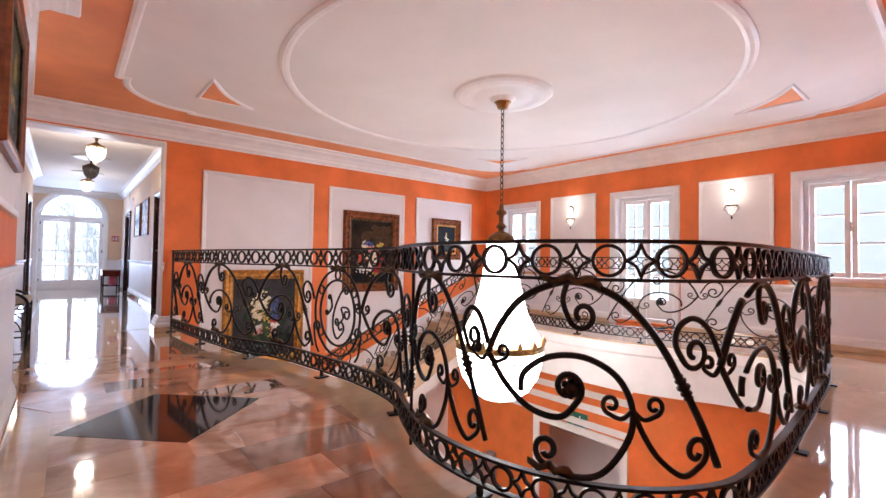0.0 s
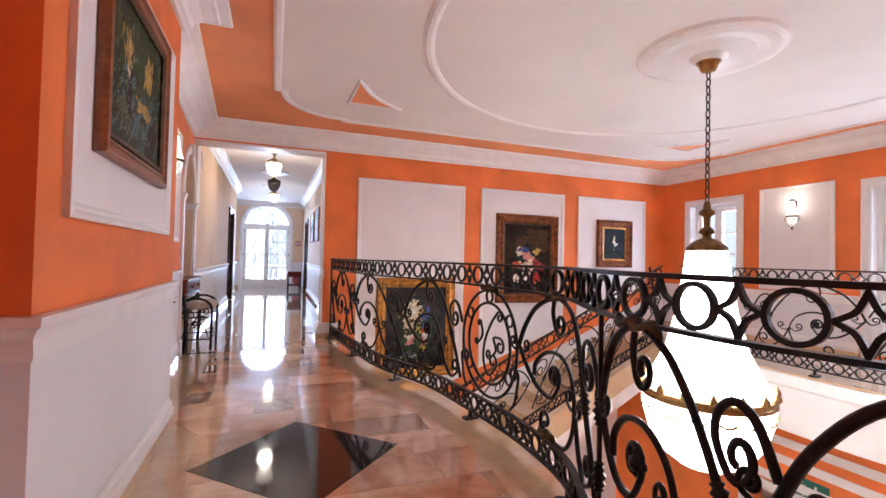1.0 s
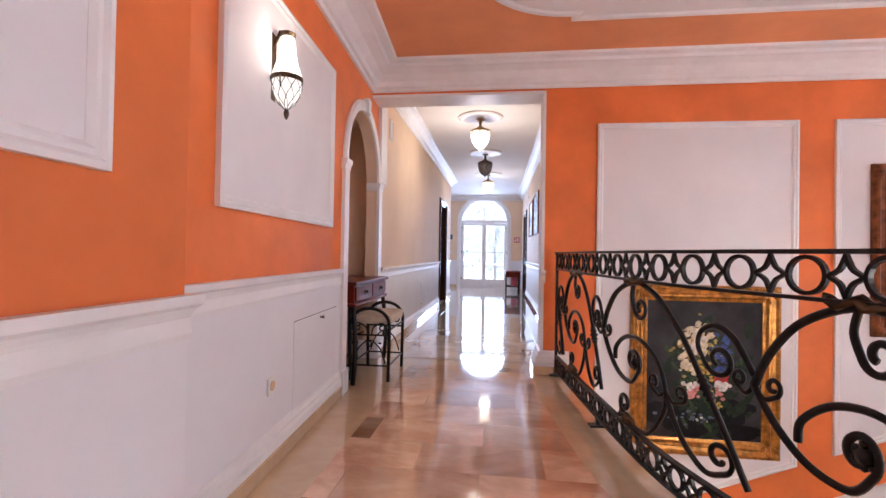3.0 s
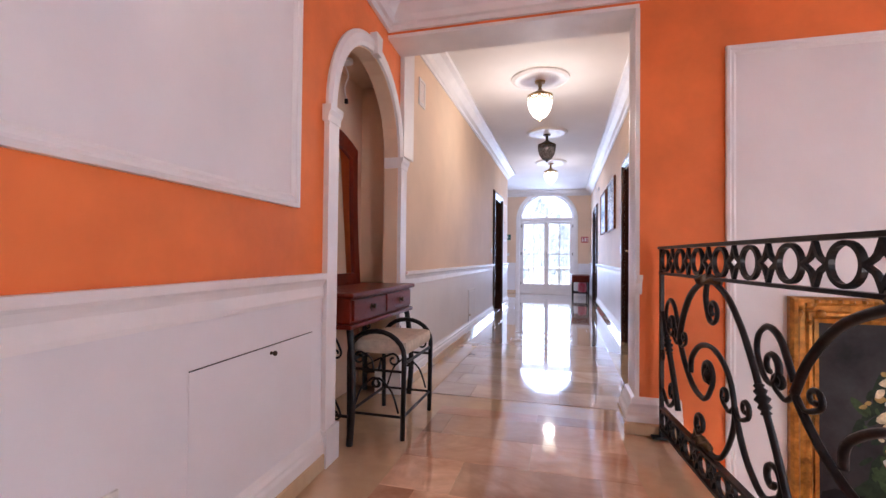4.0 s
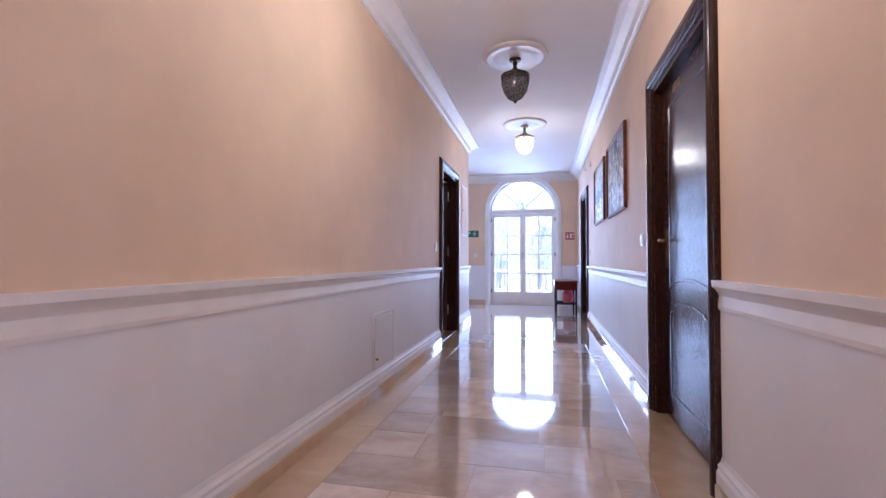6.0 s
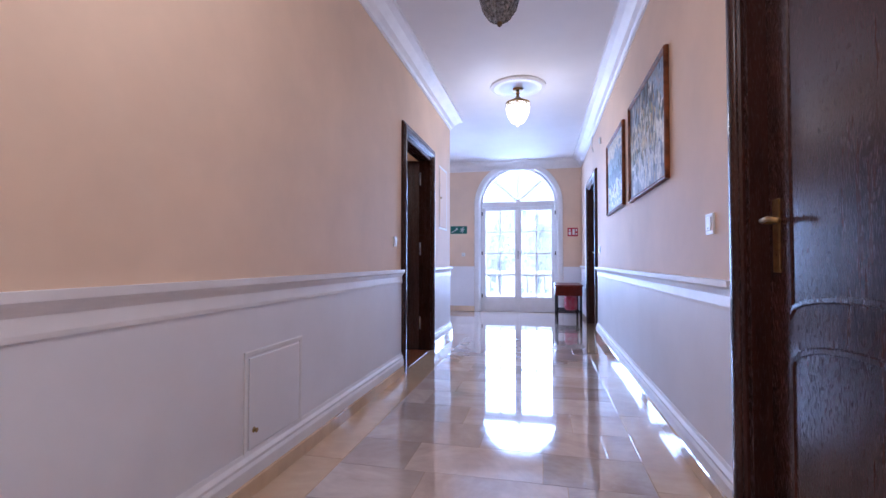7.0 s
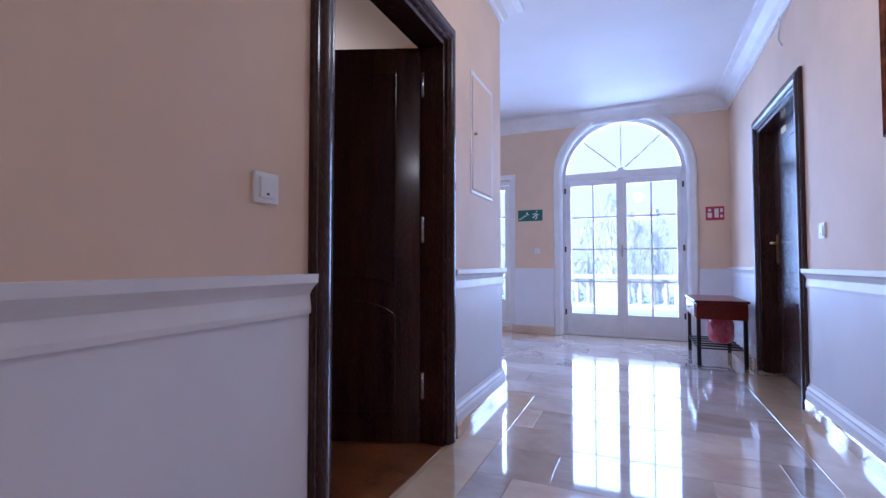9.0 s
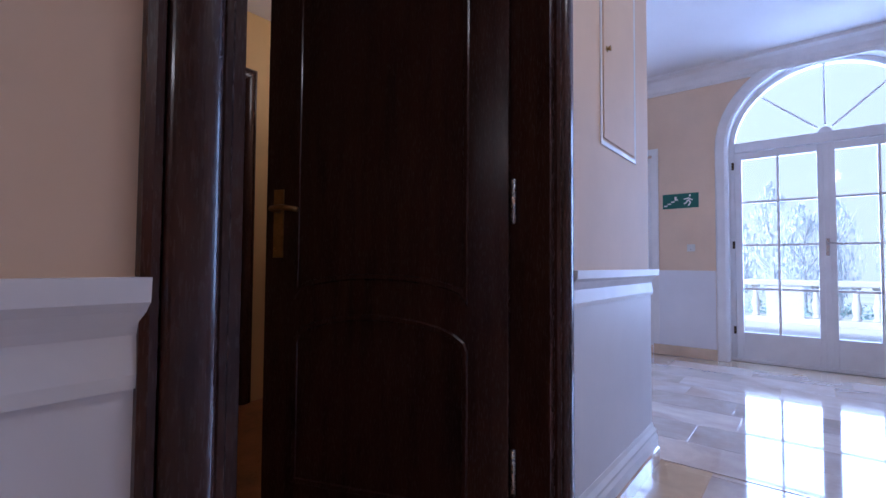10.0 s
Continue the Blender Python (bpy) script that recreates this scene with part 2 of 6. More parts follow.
def on_left(y, z, x=HX0):
    return Matrix(((0, 0, 1, x), (1, 0, 0, y), (0, 1, 0, z), (0, 0, 0, 1)))


def slant_x(y):
    """The hall's west wall runs slightly askew between its projection and the corridor."""
    return 0.170 - 0.055 * (y - STEP_Y1)


def on_slant(y, z, out=0.0):
    return Matrix(((-0.055, 0, 1, slant_x(y) + out), (1, 0, 0.055, y), (0, 1, 0, z), (0, 0, 0, 1)))


def on_right(y, z, x=HX1):
    return Matrix(((0, 0, -1, x), (1, 0, 0, y), (0, 1, 0, z), (0, 0, 0, 1)))


def wall_with_holes(u0, u1, v0, v1, holes, thick, m, name, mat, label):
    """A wall slab with rectangular openings through it, u along, v up, thickness behind the face."""
    us = sorted({u0, u1, *[h[0] for h in holes], *[h[1] for h in holes]})
    vs = sorted({v0, v1, *[h[2] for h in holes], *[h[3] for h in holes]})
    bm = bmesh.new()
    vert = {}

    def vx(u, v, w):
        key = (round(u, 4), round(v, 4), w)
        if key not in vert:
            vert[key] = bm.verts.new((u, v, -thick if w else 0))
        return vert[key]

    solid = {}
    for i in range(len(us) - 1):
        for j in range(len(vs) - 1):
            cu, cv = (us[i] + us[i + 1]) / 2, (vs[j] + vs[j + 1]) / 2
            solid[i, j] = not any(h[0] < cu < h[1] and h[2] < cv < h[3] for h in holes)
    for (i, j), s in solid.items():
        if not s:
            continue
        a, b, c, d = us[i], us[i + 1], vs[j], vs[j + 1]
        bm.faces.new((vx(a, c, 0), vx(b, c, 0), vx(b, d, 0), vx(a, d, 0)))
        bm.faces.new((vx(a, d, 1), vx(b, d, 1), vx(b, c, 1), vx(a, c, 1)))
        for di, dj, e in ((-1, 0, ((a, d), (a, c))), (1, 0, ((b, c), (b, d))), (0, -1, ((a, c), (b, c))), (0, 1, ((b, d), (a, d)))):
            if not solid.get((i + di, j + dj), False):
                p, q = e
                bm.faces.new((vx(*q, 0), vx(*p, 0), vx(*p, 1), vx(*q, 1)))
    bmesh.ops.transform(bm, matrix=m, verts=bm.verts)
    ob = part(name, bm, mat)
    return tagged(ob, label, "wall", kind="structure")


def structure(name, bm, mat, label, category):
    return tagged(part(name, bm, mat), label, category, kind="structure")

# ---- the stairwell's edge, where the railing stands ----
RAIL = spline([(1.665, 7.96), (1.75, 7.1), (1.86, 6.25), (1.98, 5.8), (2.13, 5.4), (2.22, 4.8), (2.27, 4.2), (2.23, 3.72), (2.07, 3.36), (1.95, 3.05),
               (1.92, 2.75), (1.95, 2.5), (2.03, 2.28), (2.16, 2.10), (2.34, 1.97), (2.6, 1.90), (3.3, 1.92), (4.4, 2.0), (5.4, 2.10), (6.1, 2.28), (6.42, 2.7),
               (6.34, 3.2), (6.14, 3.66), (5.97, 4.3), (5.97, 5.1), (6.04, 5.7), (6.12, 6.5)], 6)
RAIL = [(float(p[0]), float(p[1])) for p in RAIL]


def offset_path(path, d):
    out = []
    for i, p in enumerate(path):
        a, b = path[max(0, i - 1)], path[min(len(path) - 1, i + 1)]
        t = Vector((b[0] - a[0], b[1] - a[1])).normalized()
        out.append((p[0] - t.y * d, p[1] + t.x * d))
    return out


LEFT_RAIL = [p for p in RAIL if p[0] < 2.6 and p[1] > 2.0]
EDGE = offset_path(RAIL, 0.09)          # the slab's edge, on the well's side


def rail_x(y):
    """Where the left run of the railing stands at this depth."""
    best = 1.69
    for a, b in zip(LEFT_RAIL, LEFT_RAIL[1:]):
        if min(a[1], b[1]) <= y <= max(a[1], b[1]) and abs(a[1] - b[1]) > 1e-6:
            f = (y - a[1]) / (b[1] - a[1])
            best = a[0] + f * (b[0] - a[0])
            break
    return best


# ---- hall floor: one slab round the well ----
slab = [(HX0 - 1.0, HY1 + 0.26)] + [(1.69 + 0.09, HY1 + 0.26)] + EDGE + [(6.25, HY1 + 0.26), (HX1 + 0.3, HY1 + 0.26), (HX1 + 0.3, HY0 - 0.3), (HX0 - 1.0, HY0 - 0.3)]
floor = structure("floor", prism(slab, 0.207, pose(0, 0, -0.21)), BORDER, "polished beige marble floor slab round the stairwell", "floor")
fascia = [(o, u) for o, u in ((0.0, -0.60), (0.012, -0.60), (0.02, -0.16), (0.05, -0.13), (0.05, -0.02), (0.0, -0.02))]
structure("trim", sweep(EDGE, fascia), TRIM, "white plastered edge of the gallery slab", "trim")
cfloor = structure("floor_corridor", box(-3.3, 2.0, HY1 + 0.26, END_Y + 0.3, -0.21, -0.003), BORDER, "polished beige marble border of the corridor floor", "floor")

# ---- walls of the hall ----
wall_with_holes(HY0 - 0.25, STEP_Y0, LOW, HZ + 0.05, [], 0.25, on_left(0, 0), "wall_west_front", ORANGE, "orange painted hall wall")
wall_with_holes(STEP_Y0, STEP_Y1, 0, HZ + 0.05, [], 0.46, on_left(0, 0, STEP_X), "wall_west_projection", ORANGE, "orange painted projecting wall with a white panel")
AY0, AY1, AZ = 7.245, 8.275, 1.68
AR, AC = (AY1 - AY0) / 2, (AY0 + AY1) / 2
arc = [(AC - AR * math.cos(a * math.pi / 20), AZ + AR * math.sin(a * math.pi / 20)) for a in range(21)]
structure("wall_arch", prism([(STEP_Y1, 0), (AY0, 0)] + arc + [(AY1, 0), (8.405, 0), (8.405, HZ + 0.2), (STEP_Y1, HZ + 0.2)], -0.10, on_slant(0, 0)), ORANGE, "orange wall with a round-arched niche opening", "wall")
wall_with_holes(OPEN_X1, HX1 + 0.3, LOW, 2.80, [], 0.25, on_far(0, 0), "wall_north", ORANGE, "orange stairwell wall with white panels", )
structure("header", box(0.0, OPEN_X1, HY1, HY1 + 0.26, OPEN_Z + 0.022, 2.80), ORANGE, "orange strip of wall over the corridor opening", "wall")
structure("lintel", box(0.0, OPEN_X1, HY1 - 0.012, HY1 + 0.27, OPEN_Z, OPEN_Z + 0.022), TRIM, "white painted lintel over the corridor opening", "wall")
W1, W2, W3 = (6.69, 7.50), (4.18, 5.08), (1.80, 2.68)
wall_with_holes(HY0 - 0.25, HY1 + 0.26, -0.2, 2.80, [(*W1, 0.78, 2.03), (*W2, 0.06, 2.03), (*W3, 0.78, 2.03)], 0.34, on_right(0, 0), "wall_east", ORANGE, "orange wall with three windows")
wall_with_holes(HX0 - 0.3, HX1 + 0.3, LOW, 2.80, [], 0.25, Matrix(((1, 0, 0, 0), (0, 0, 1, HY0), (0, 1, 0, 0), (0, 0, 0, 1))), "wall_south", ORANGE, "orange hall wall")
structure("ceiling", box(HX0 - 0.3, HX1 + 0.3, HY0 - 0.3, HY1 + 0.02, HZ, HZ + 0.2), PEACH, "orange painted hall ceiling round a white field", "ceiling")

# ---- lower storey, seen through the well ----
structure("floor_lower", box(-0.3, 8.0, 0.9, 8.3, LOW - 0.2, LOW), BORDER, "beige marble floor of the storey below", "floor")
LX = 6.45
wall_with_holes(3.75, HY1, LOW, -0.21, [(4.45, 5.80, LOW, -1.55)], 0.25, on_right(0, 0, LX), "wall_lower_east", ORANGE, "orange wall of the lower storey with a doorway")
structure("wall_lower_chamfer", prism([(LX, 3.75), (6.75, 2.7), (6.5, 2.2), (6.5, 0.95), (6.9, 0.95), (7.4, 2.8), (LX + 0.25, 3.8)], 3.05, pose(0, 0, LOW)), ORANGE, "orange wall of the lower storey", "wall")
structure("wall_lower_back", box(7.9, 8.1, 3.5, 8.0, LOW, -0.21), WHITE, "pale wall of the room below", "wall")
for z in (-0.72, -0.92, -1.12, -1.36):
    structure("trim", box(LX - 0.014, LX + 0.002, 4.28, 6.9, z - 0.055, z + 0.04), TRIM, "white painted stripe on the lower wall", "trim")
b = sweep([(4.45, LOW), (4.45, -1.55), (5.80, -1.55), (5.80, LOW)], [(0, 0), (0.11, 0), (0.11, 0.03), (0, 0.03)], m=on_right(0, 0, LX))
structure("door_frame", b, TRIM, "white door frame in the lower storey", "door frame")

# ---- corridor and lobby ----
DL, DR, DR2 = (12.85, 13.77), (9.90, 10.89), (15.20, 16.24)
DZ = 2.03
wall_with_holes(8.405, WALL_END, 0, CZ + 0.05, [(*DL, 0, DZ)], 0.13, on_left(0, 0, CX0), "wall_corridor_west", CREAM, "cream painted corridor wall")
wall_with_holes(8.30, END_Y + 0.3, 0, CZ + 0.05, [(*DR, 0, DZ), (*DR2, 0, DZ)], 0.20, on_right(0, 0, CX1), "wall_corridor_east", CREAM, "cream painted corridor wall with doors and pictures")
structure("wall_lobby_south", box(LOBBY_X, -0.12, WALL_END - 0.20, WALL_END - 0.002, 0, CZ + 0.05), CREAM, "cream lobby wall", "wall")
structure("wall_lobby_west", box(LOBBY_X - 0.2, LOBBY_X, WALL_END - 0.2, END_Y + 0.3, 0, CZ + 0.05), CREAM, "cream lobby wall", "wall")
EX, ER, ES = 0.715, 0.71, 1.99           # the arched door: middle, radius, springing height
EW2 = (-1.55, -0.65)
wall_with_holes(LOBBY_X, CX1, 0, CZ + 0.05, [(EX - ER, EX + ER, 0.0, ES + ER), (*EW2, 0.06, 2.02)], 0.28, on_far(0, 0, END_Y), "wall_lobby_north", CREAM, "cream end wall with an arched glass door")
arc = [(EX - ER * math.cos(a * math.pi / 24), ES + ER * math.sin(a * math.pi / 24)) for a in range(25)]
for half in (arc[:13], arc[12:][::-1]):
    x = half[0][0]
    structure("wall_arch_spandrel", prism(half + [(x, ES + ER)], -0.28, on_far(0, 0, END_Y)), CREAM, "cream plaster beside the round arch", "wall")
structure("ceiling_corridor", box(LOBBY_X - 0.2, CX1 + 0.2, HY1 + 0.1, END_Y + 0.3, CZ, CZ + 0.2), CEILING, "white corridor ceiling", "ceiling")
structure("header_trim", box(HX0 - 0.3, CX1 + 0.2, HY1 + 0.02, HY1 + 0.26, 2.80, 3.0), CEILING, "plaster above the opening", "wall")
# jamb between the opening and the corridor wall
structure("wall_jamb", box(OPEN_X1, CX1 + 0.2, HY1 + 0.002, HY1 + 0.26, 0, CZ), CREAM, "cream wall end at the opening", "wall")

# niche behind the arch
structure("wall_niche", box(-0.47, -0.35, 7.1, 8.6, 0, 2.6), CREAM, "cream niche back wall", "wall")
structure("wall_niche_side", box(-0.50, -0.04, 7.12, 7.22, 0, 2.6), CREAM, "cream niche side wall", "wall")
structure("wall_niche_side", box(-0.50, -0.12, 8.41, 8.51, 0, 2.6), CREAM, "cream niche side wall", "wall")
structure("ceiling_niche", box(-0.62, -0.03, 6.9, 8.6, 2.26, 2.4), CREAM, "cream niche ceiling", "ceiling")

# ---- plaster mouldings of the hall ----
CROWN = [(0.0, 0.0), (0.022, 0.0), (0.03, 0.028), (0.05, 0.035), (0.062, 0.075), (0.11, 0.125), (0.17, 0.15), (0.19, 0.155), (0.20, 0.178), (0.26, 0.186), (0.272, 0.21), (0.0, 0.21)]
hall_line = [(HX1, HY1), (slant_x(HY1), HY1), (slant_x(STEP_Y1), STEP_Y1), (STEP_X, STEP_Y1), (STEP_X, STEP_Y0), (HX0, STEP_Y0), (HX0, HY0), (HX1, HY0)]
structure("cornice", sweep([(x, y, HZ - 0.205) for x, y in hall_line], CROWN, closed=True), TRIM, "white stepped plaster cornice", "cornice")


def dado(path, name="dado", z=0.865):
    """White wainscot below, with a cap rail and a skirting."""
    structure(name, sweep(path, [(0, 0), (0.006, 0), (0.006, z - 0.08), (0, z - 0.08)]), DADO, "white painted wainscot", "wainscot")
    cap = [(0, z - 0.115), (0.012, z - 0.115), (0.014, z - 0.10), (0.010, z - 0.06), (0.014, z - 0.05), (0.022, z - 0.035), (0.034, z - 0.025), (0.036, z), (0, z)]
    structure("dado_rail", sweep(path, cap), TRIM, "white moulded dado rail", "moulding")
    base = [(0, 0.07), (0.026, 0.07), (0.027, 0.115), (0.020, 0.130), (0.022, 0.142), (0.012, 0.158), (0.008, 0.175), (0, 0.175)]
    structure("baseboard", sweep(path, base), TRIM, "white moulded skirting board", "skirting")
    structure("baseboard", sweep(path, [(0, 0), (0.032, 0), (0.032, 0.062), (0.026, 0.070), (0, 0.070)]), BORDER, "beige marble skirting", "skirting")


dado([(slant_x(AY0 - 0.10), AY0 - 0.10), (slant_x(STEP_Y1), STEP_Y1), (STEP_X, STEP_Y1), (STEP_X, STEP_Y0), (HX0, STEP_Y0), (HX0, HY0 + 0.05)], z=0.895)
dado([(CX0, DL[0] - 0.09), (CX0, 8.408)])
dado([(LOBBY_X, WALL_END), (CX0, WALL_END), (CX0, DL[1] + 0.09)])
dado([(CX1, HY1 + 0.26), (CX1, DR[0] - 0.09)])
dado([(CX1, DR[1] + 0.09), (CX1, DR2[0] - 0.09)])
dado([(CX1, DR2[1] + 0.09), (CX1, END_Y)])
structure("dado", box(-0.62, EX - ER - 0.10, END_Y - 0.012, END_Y, 0.10, 0.84), DADO, "white painted wainscot of the end wall", "wainscot")
structure("baseboard", box(-0.64, EX - ER - 0.09, END_Y - 0.03, END_Y, 0.0, 0.10), BORDER, "beige marble skirting", "skirting")
structure("dado", box(EX + ER + 0.10, CX1, END_Y - 0.012, END_Y, 0.0, 0.84), DADO, "white painted wainscot of the end wall", "wainscot")
dado([(HX1, HY0 + 0.05), (HX1, W2[0] - 0.11)], z=0.733)
dado([(HX1, W2[1] + 0.11), (HX1, HY1 - 0.02)], z=0.733)

# crown of corridor and lobby
C2 = [(0.0, 0.0), (0.012, 0.0), (0.016, 0.02), (0.03, 0.03), (0.05, 0.07), (0.10, 0.115), (0.145, 0.13), (0.15, 0.16), (0.0, 0.16)]
corr_line = [(CX1, HY1 + 0.26), (CX1, END_Y), (LOBBY_X, END_Y), (LOBBY_X, WALL_END), (CX0, WALL_END), (CX0, HY1 + 0.26)]
structure("cornice", sweep([(x, y, CZ - 0.158) for x, y in corr_line], C2), TRIM, "white plaster cove of the corridor", "cornice")

# ---- ceiling field ----
FX0, FX1, FY0, FY1, FR = 0.93, 6.93, 1.71, 7.25, 0.60


def field_outline():
    """A rectangle with rounded corners and small steps where the rounds begin."""
    pts, s = [], 0.10
    for cx, cy, a0 in ((FX1, FY1, 0), (FX0, FY1, 90), (FX0, FY0, 180), (FX1, FY0, 270)):
        ux, uy = (1 if cx == FX1 else -1), (1 if cy == FY1 else -1)
        ccx, ccy = cx - ux * (FR + s), cy - uy * (FR + s)
        arcp = [(ccx + (FR + s * 0.35) * math.cos(radians(a0 + k * 9)), ccy + (FR + s * 0.35) * math.sin(radians(a0 + k * 9))) for k in range(11)]
        if a0 in (0, 180):
            pts += [(cx, ccy - uy * 0.04)] + [(arcp[0][0], ccy - uy * 0.04)] + arcp + [(ccx - ux * 0.04, arcp[-1][1]), (ccx - ux * 0.04, cy)]
        else:
            pts += [(ccx - ux * 0.04, cy), (ccx - ux * 0.04, arcp[0][1])] + arcp + [(arcp[-1][0], ccy - uy * 0.04), (cx, ccy - uy * 0.04)]
    return pts


fo = field_outline()
structure("ceiling_field", prism(fo, -0.022, pose(0, 0, HZ)), CEILING, "white raised ceiling field with rounded corners", "ceiling")
structure("ceiling_moulding", sweep([(x, y, HZ) for x, y in fo], [(-0.02, 0), (0.045, 0), (0.045, -0.026), (0.03, -0.036), (0.0, -0.036), (-0.02, -0.024)], closed=True), TRIM, "white moulding round the ceiling field", "moulding")
MX, MY = 3.94, 4.38
ell = [(4.02 + 2.15 * math.cos(k * math.pi / 48), 4.43 + 2.10 * math.sin(k * math.pi / 48)) for k in range(96)]
structure("ceiling_moulding", sweep([(x, y, HZ - 0.022) for x, y in ell], [(-0.045, 0), (0.045, 0), (0.04, -0.008), (0.015, -0.019), (-0.015, -0.019), (-0.04, -0.008)], closed=True), TRIM, "white oval plaster moulding", "moulding")
for sx in (-1, 1):
    for sy in (-1, 1):
        c = (3.94 + sx * 2.30, 4.48 + sy * 2.07)
        tri = [c, (c[0] - sx * 0.47, c[1]), (c[0], c[1] - sy * 0.56)]
        bow = [(tri[1][0] + (tri[2][0] - tri[1][0]) * f + sx * 0.045 * math.sin(f * math.pi), tri[1][1] + (tri[2][1] - tri[1][1]) * f + sy * 0.045 * math.sin(f * math.pi)) for f in (k / 8 for k in range(9))]
        tri = [c] + bow
        if sx * sy < 0:
            tri = tri[::-1]
        structure("ceiling_inset", prism(tri, -0.004, pose(0, 0, HZ - 0.022)), PEACH, "orange three-cornered inset of the ceiling", "ceiling")
        structure("ceiling_moulding", sweep([(x, y, HZ - 0.022) for x, y in tri], [(-0.038, 0), (0.0, 0), (0.0, -0.014), (-0.012, -0.020), (-0.030, -0.014)], closed=True), TRIM, "white moulding round the inset", "moulding")
structure("ceiling_rose", lathe([(0.02, -0.075), (0.09, -0.072), (0.13, -0.040), (0.30, -0.030), (0.38, -0.036), (0.44, -0.032), (0.48, -0.020), (0.50, 0.0), (0.02, 0.0)], 48, pose(MX, MY, HZ - 0.022)), TRIM, "round white plaster ceiling rose", "ceiling rose")

# ---- wall panels ----
PANEL_EDGE = [(0.003, 0.0), (0.003, 0.022), (-0.012, 0.026), (-0.022, 0.018), (-0.034, 0.020), (-0.046, 0.010), (-0.05, 0.0)]


def wall_panel(m, w, h, edge=True, outline=None, label="white plaster wall panel with a moulded edge"):
    o = outline or [(0, 0), (w, 0), (w, h), (0, h)]
    p = structure("wall_panel", prism(o, 0.008, m), WHITE, label, "wall panel")
    if edge:
        part("moulding", sweep(o, [(-a, b) for a, b in PANEL_EDGE], closed=True, m=m), TRIM, p)
    return p


def band(x):
    return -0.645 + 0.385 * (x - 3.88)


for x0, x1 in ((2.0, 3.565), (3.84, 5.31), (5.59, 7.0)):
    lo = (-2.4, -2.4) if x0 < 2.5 else (band(x0) + 0.125, band(x1) + 0.125)
    o = [(x0, lo[0]), (x1, lo[1]), (x1, 2.14), (x0, 2.14)]
    if x0 < 2.5:
        o = [(x0, band(x0) + 0.125), (x1, band(x1) + 0.125), (x1, 2.14), (x0, 2.14)]
    wall_panel(on_far(0, 0), 0, 0, outline=o, label="white plaster panel on the stairwell wall")
structure("wall_panel", prism([(OPEN_X1 + 0.2, LOW), (HX1, LOW), (HX1, band(HX1) - 0.125), (OPEN_X1 + 0.2, band(OPEN_X1) - 0.2)], 0.008, on_far(0, 0)), WHITE, "white wainscot rising with the stairs", "wainscot")
wall_panel(on_left(3.60, 1.17, STEP_X), 1.31, 1.02)
wall_panel(on_slant(5.61, 1.175), 1.295, 1.02)
wall_panel(on_right(5.44, 0.75), 0.91, 1.40)
wall_panel(on_right(2.95, 0.75), 0.87, 1.38)

# ---- opening to the corridor: casing, fluted pilaster, plinth ----
fl = [(0, 0)]
for k in range(7):
    y0 = 0.025 + k * 0.030
    fl += [(y0, 0), (y0 + 0.004, 0.006), (y0 + 0.018, 0.006), (y0 + 0.022, 0)]
fl += [(0.26, 0), (0.26, 0.024), (0, 0.024)]
m = Matrix(((0, 1, 0, OPEN_X1 - 0.02), (1, 0, 0, HY1 - 0.005), (0, 0, 1, 0.16), (0, 0, 0, 1)))
structure("pilaster", prism(fl, OPEN_Z - 0.16, m), TRIM, "white fluted pilaster at the corridor opening", "pilaster")
ring = [(OPEN_X1 - 0.02, HY1 + 0.28), (OPEN_X1 - 0.02, HY1), (OPEN_X1 + 0.22, HY1)]
structure("plinth", sweep(ring[::-1], [(0, 0.065), (0.052, 0.065), (0.052, 0.10), (0.040, 0.115), (0.036, 0.145), (0.024, 0.160), (0.018, 0.185), (0.0, 0.195)]), TRIM, "white stepped plinth of the pilaster", "plinth")
structure("baseboard", sweep(ring[::-1], [(0, 0), (0.062, 0), (0.062, 0.058), (0.054, 0.066), (0, 0.066)]), BORDER, "beige marble foot of the pilaster", "skirting")
structure("dado_rail", sweep([(OPEN_X1 + 0.015, HY1), (OPEN_X1 - 0.018, HY1)], [(-0.02, 0.775), (0.012, 0.775), (0.02, 0.80), (0.022, 0.84), (0.05, 0.862), (0.055, 0.885), (-0.02, 0.885)]), TRIM, "white end of a dado rail", "moulding")

structure("casing", box(CX0 - 0.015, CX0 + 0.030, HY1 + 0.27, 8.53, AZ + 0.02, CZ - 0.1, 0.006), TRIM, "white casing at the corridor wall", "casing")
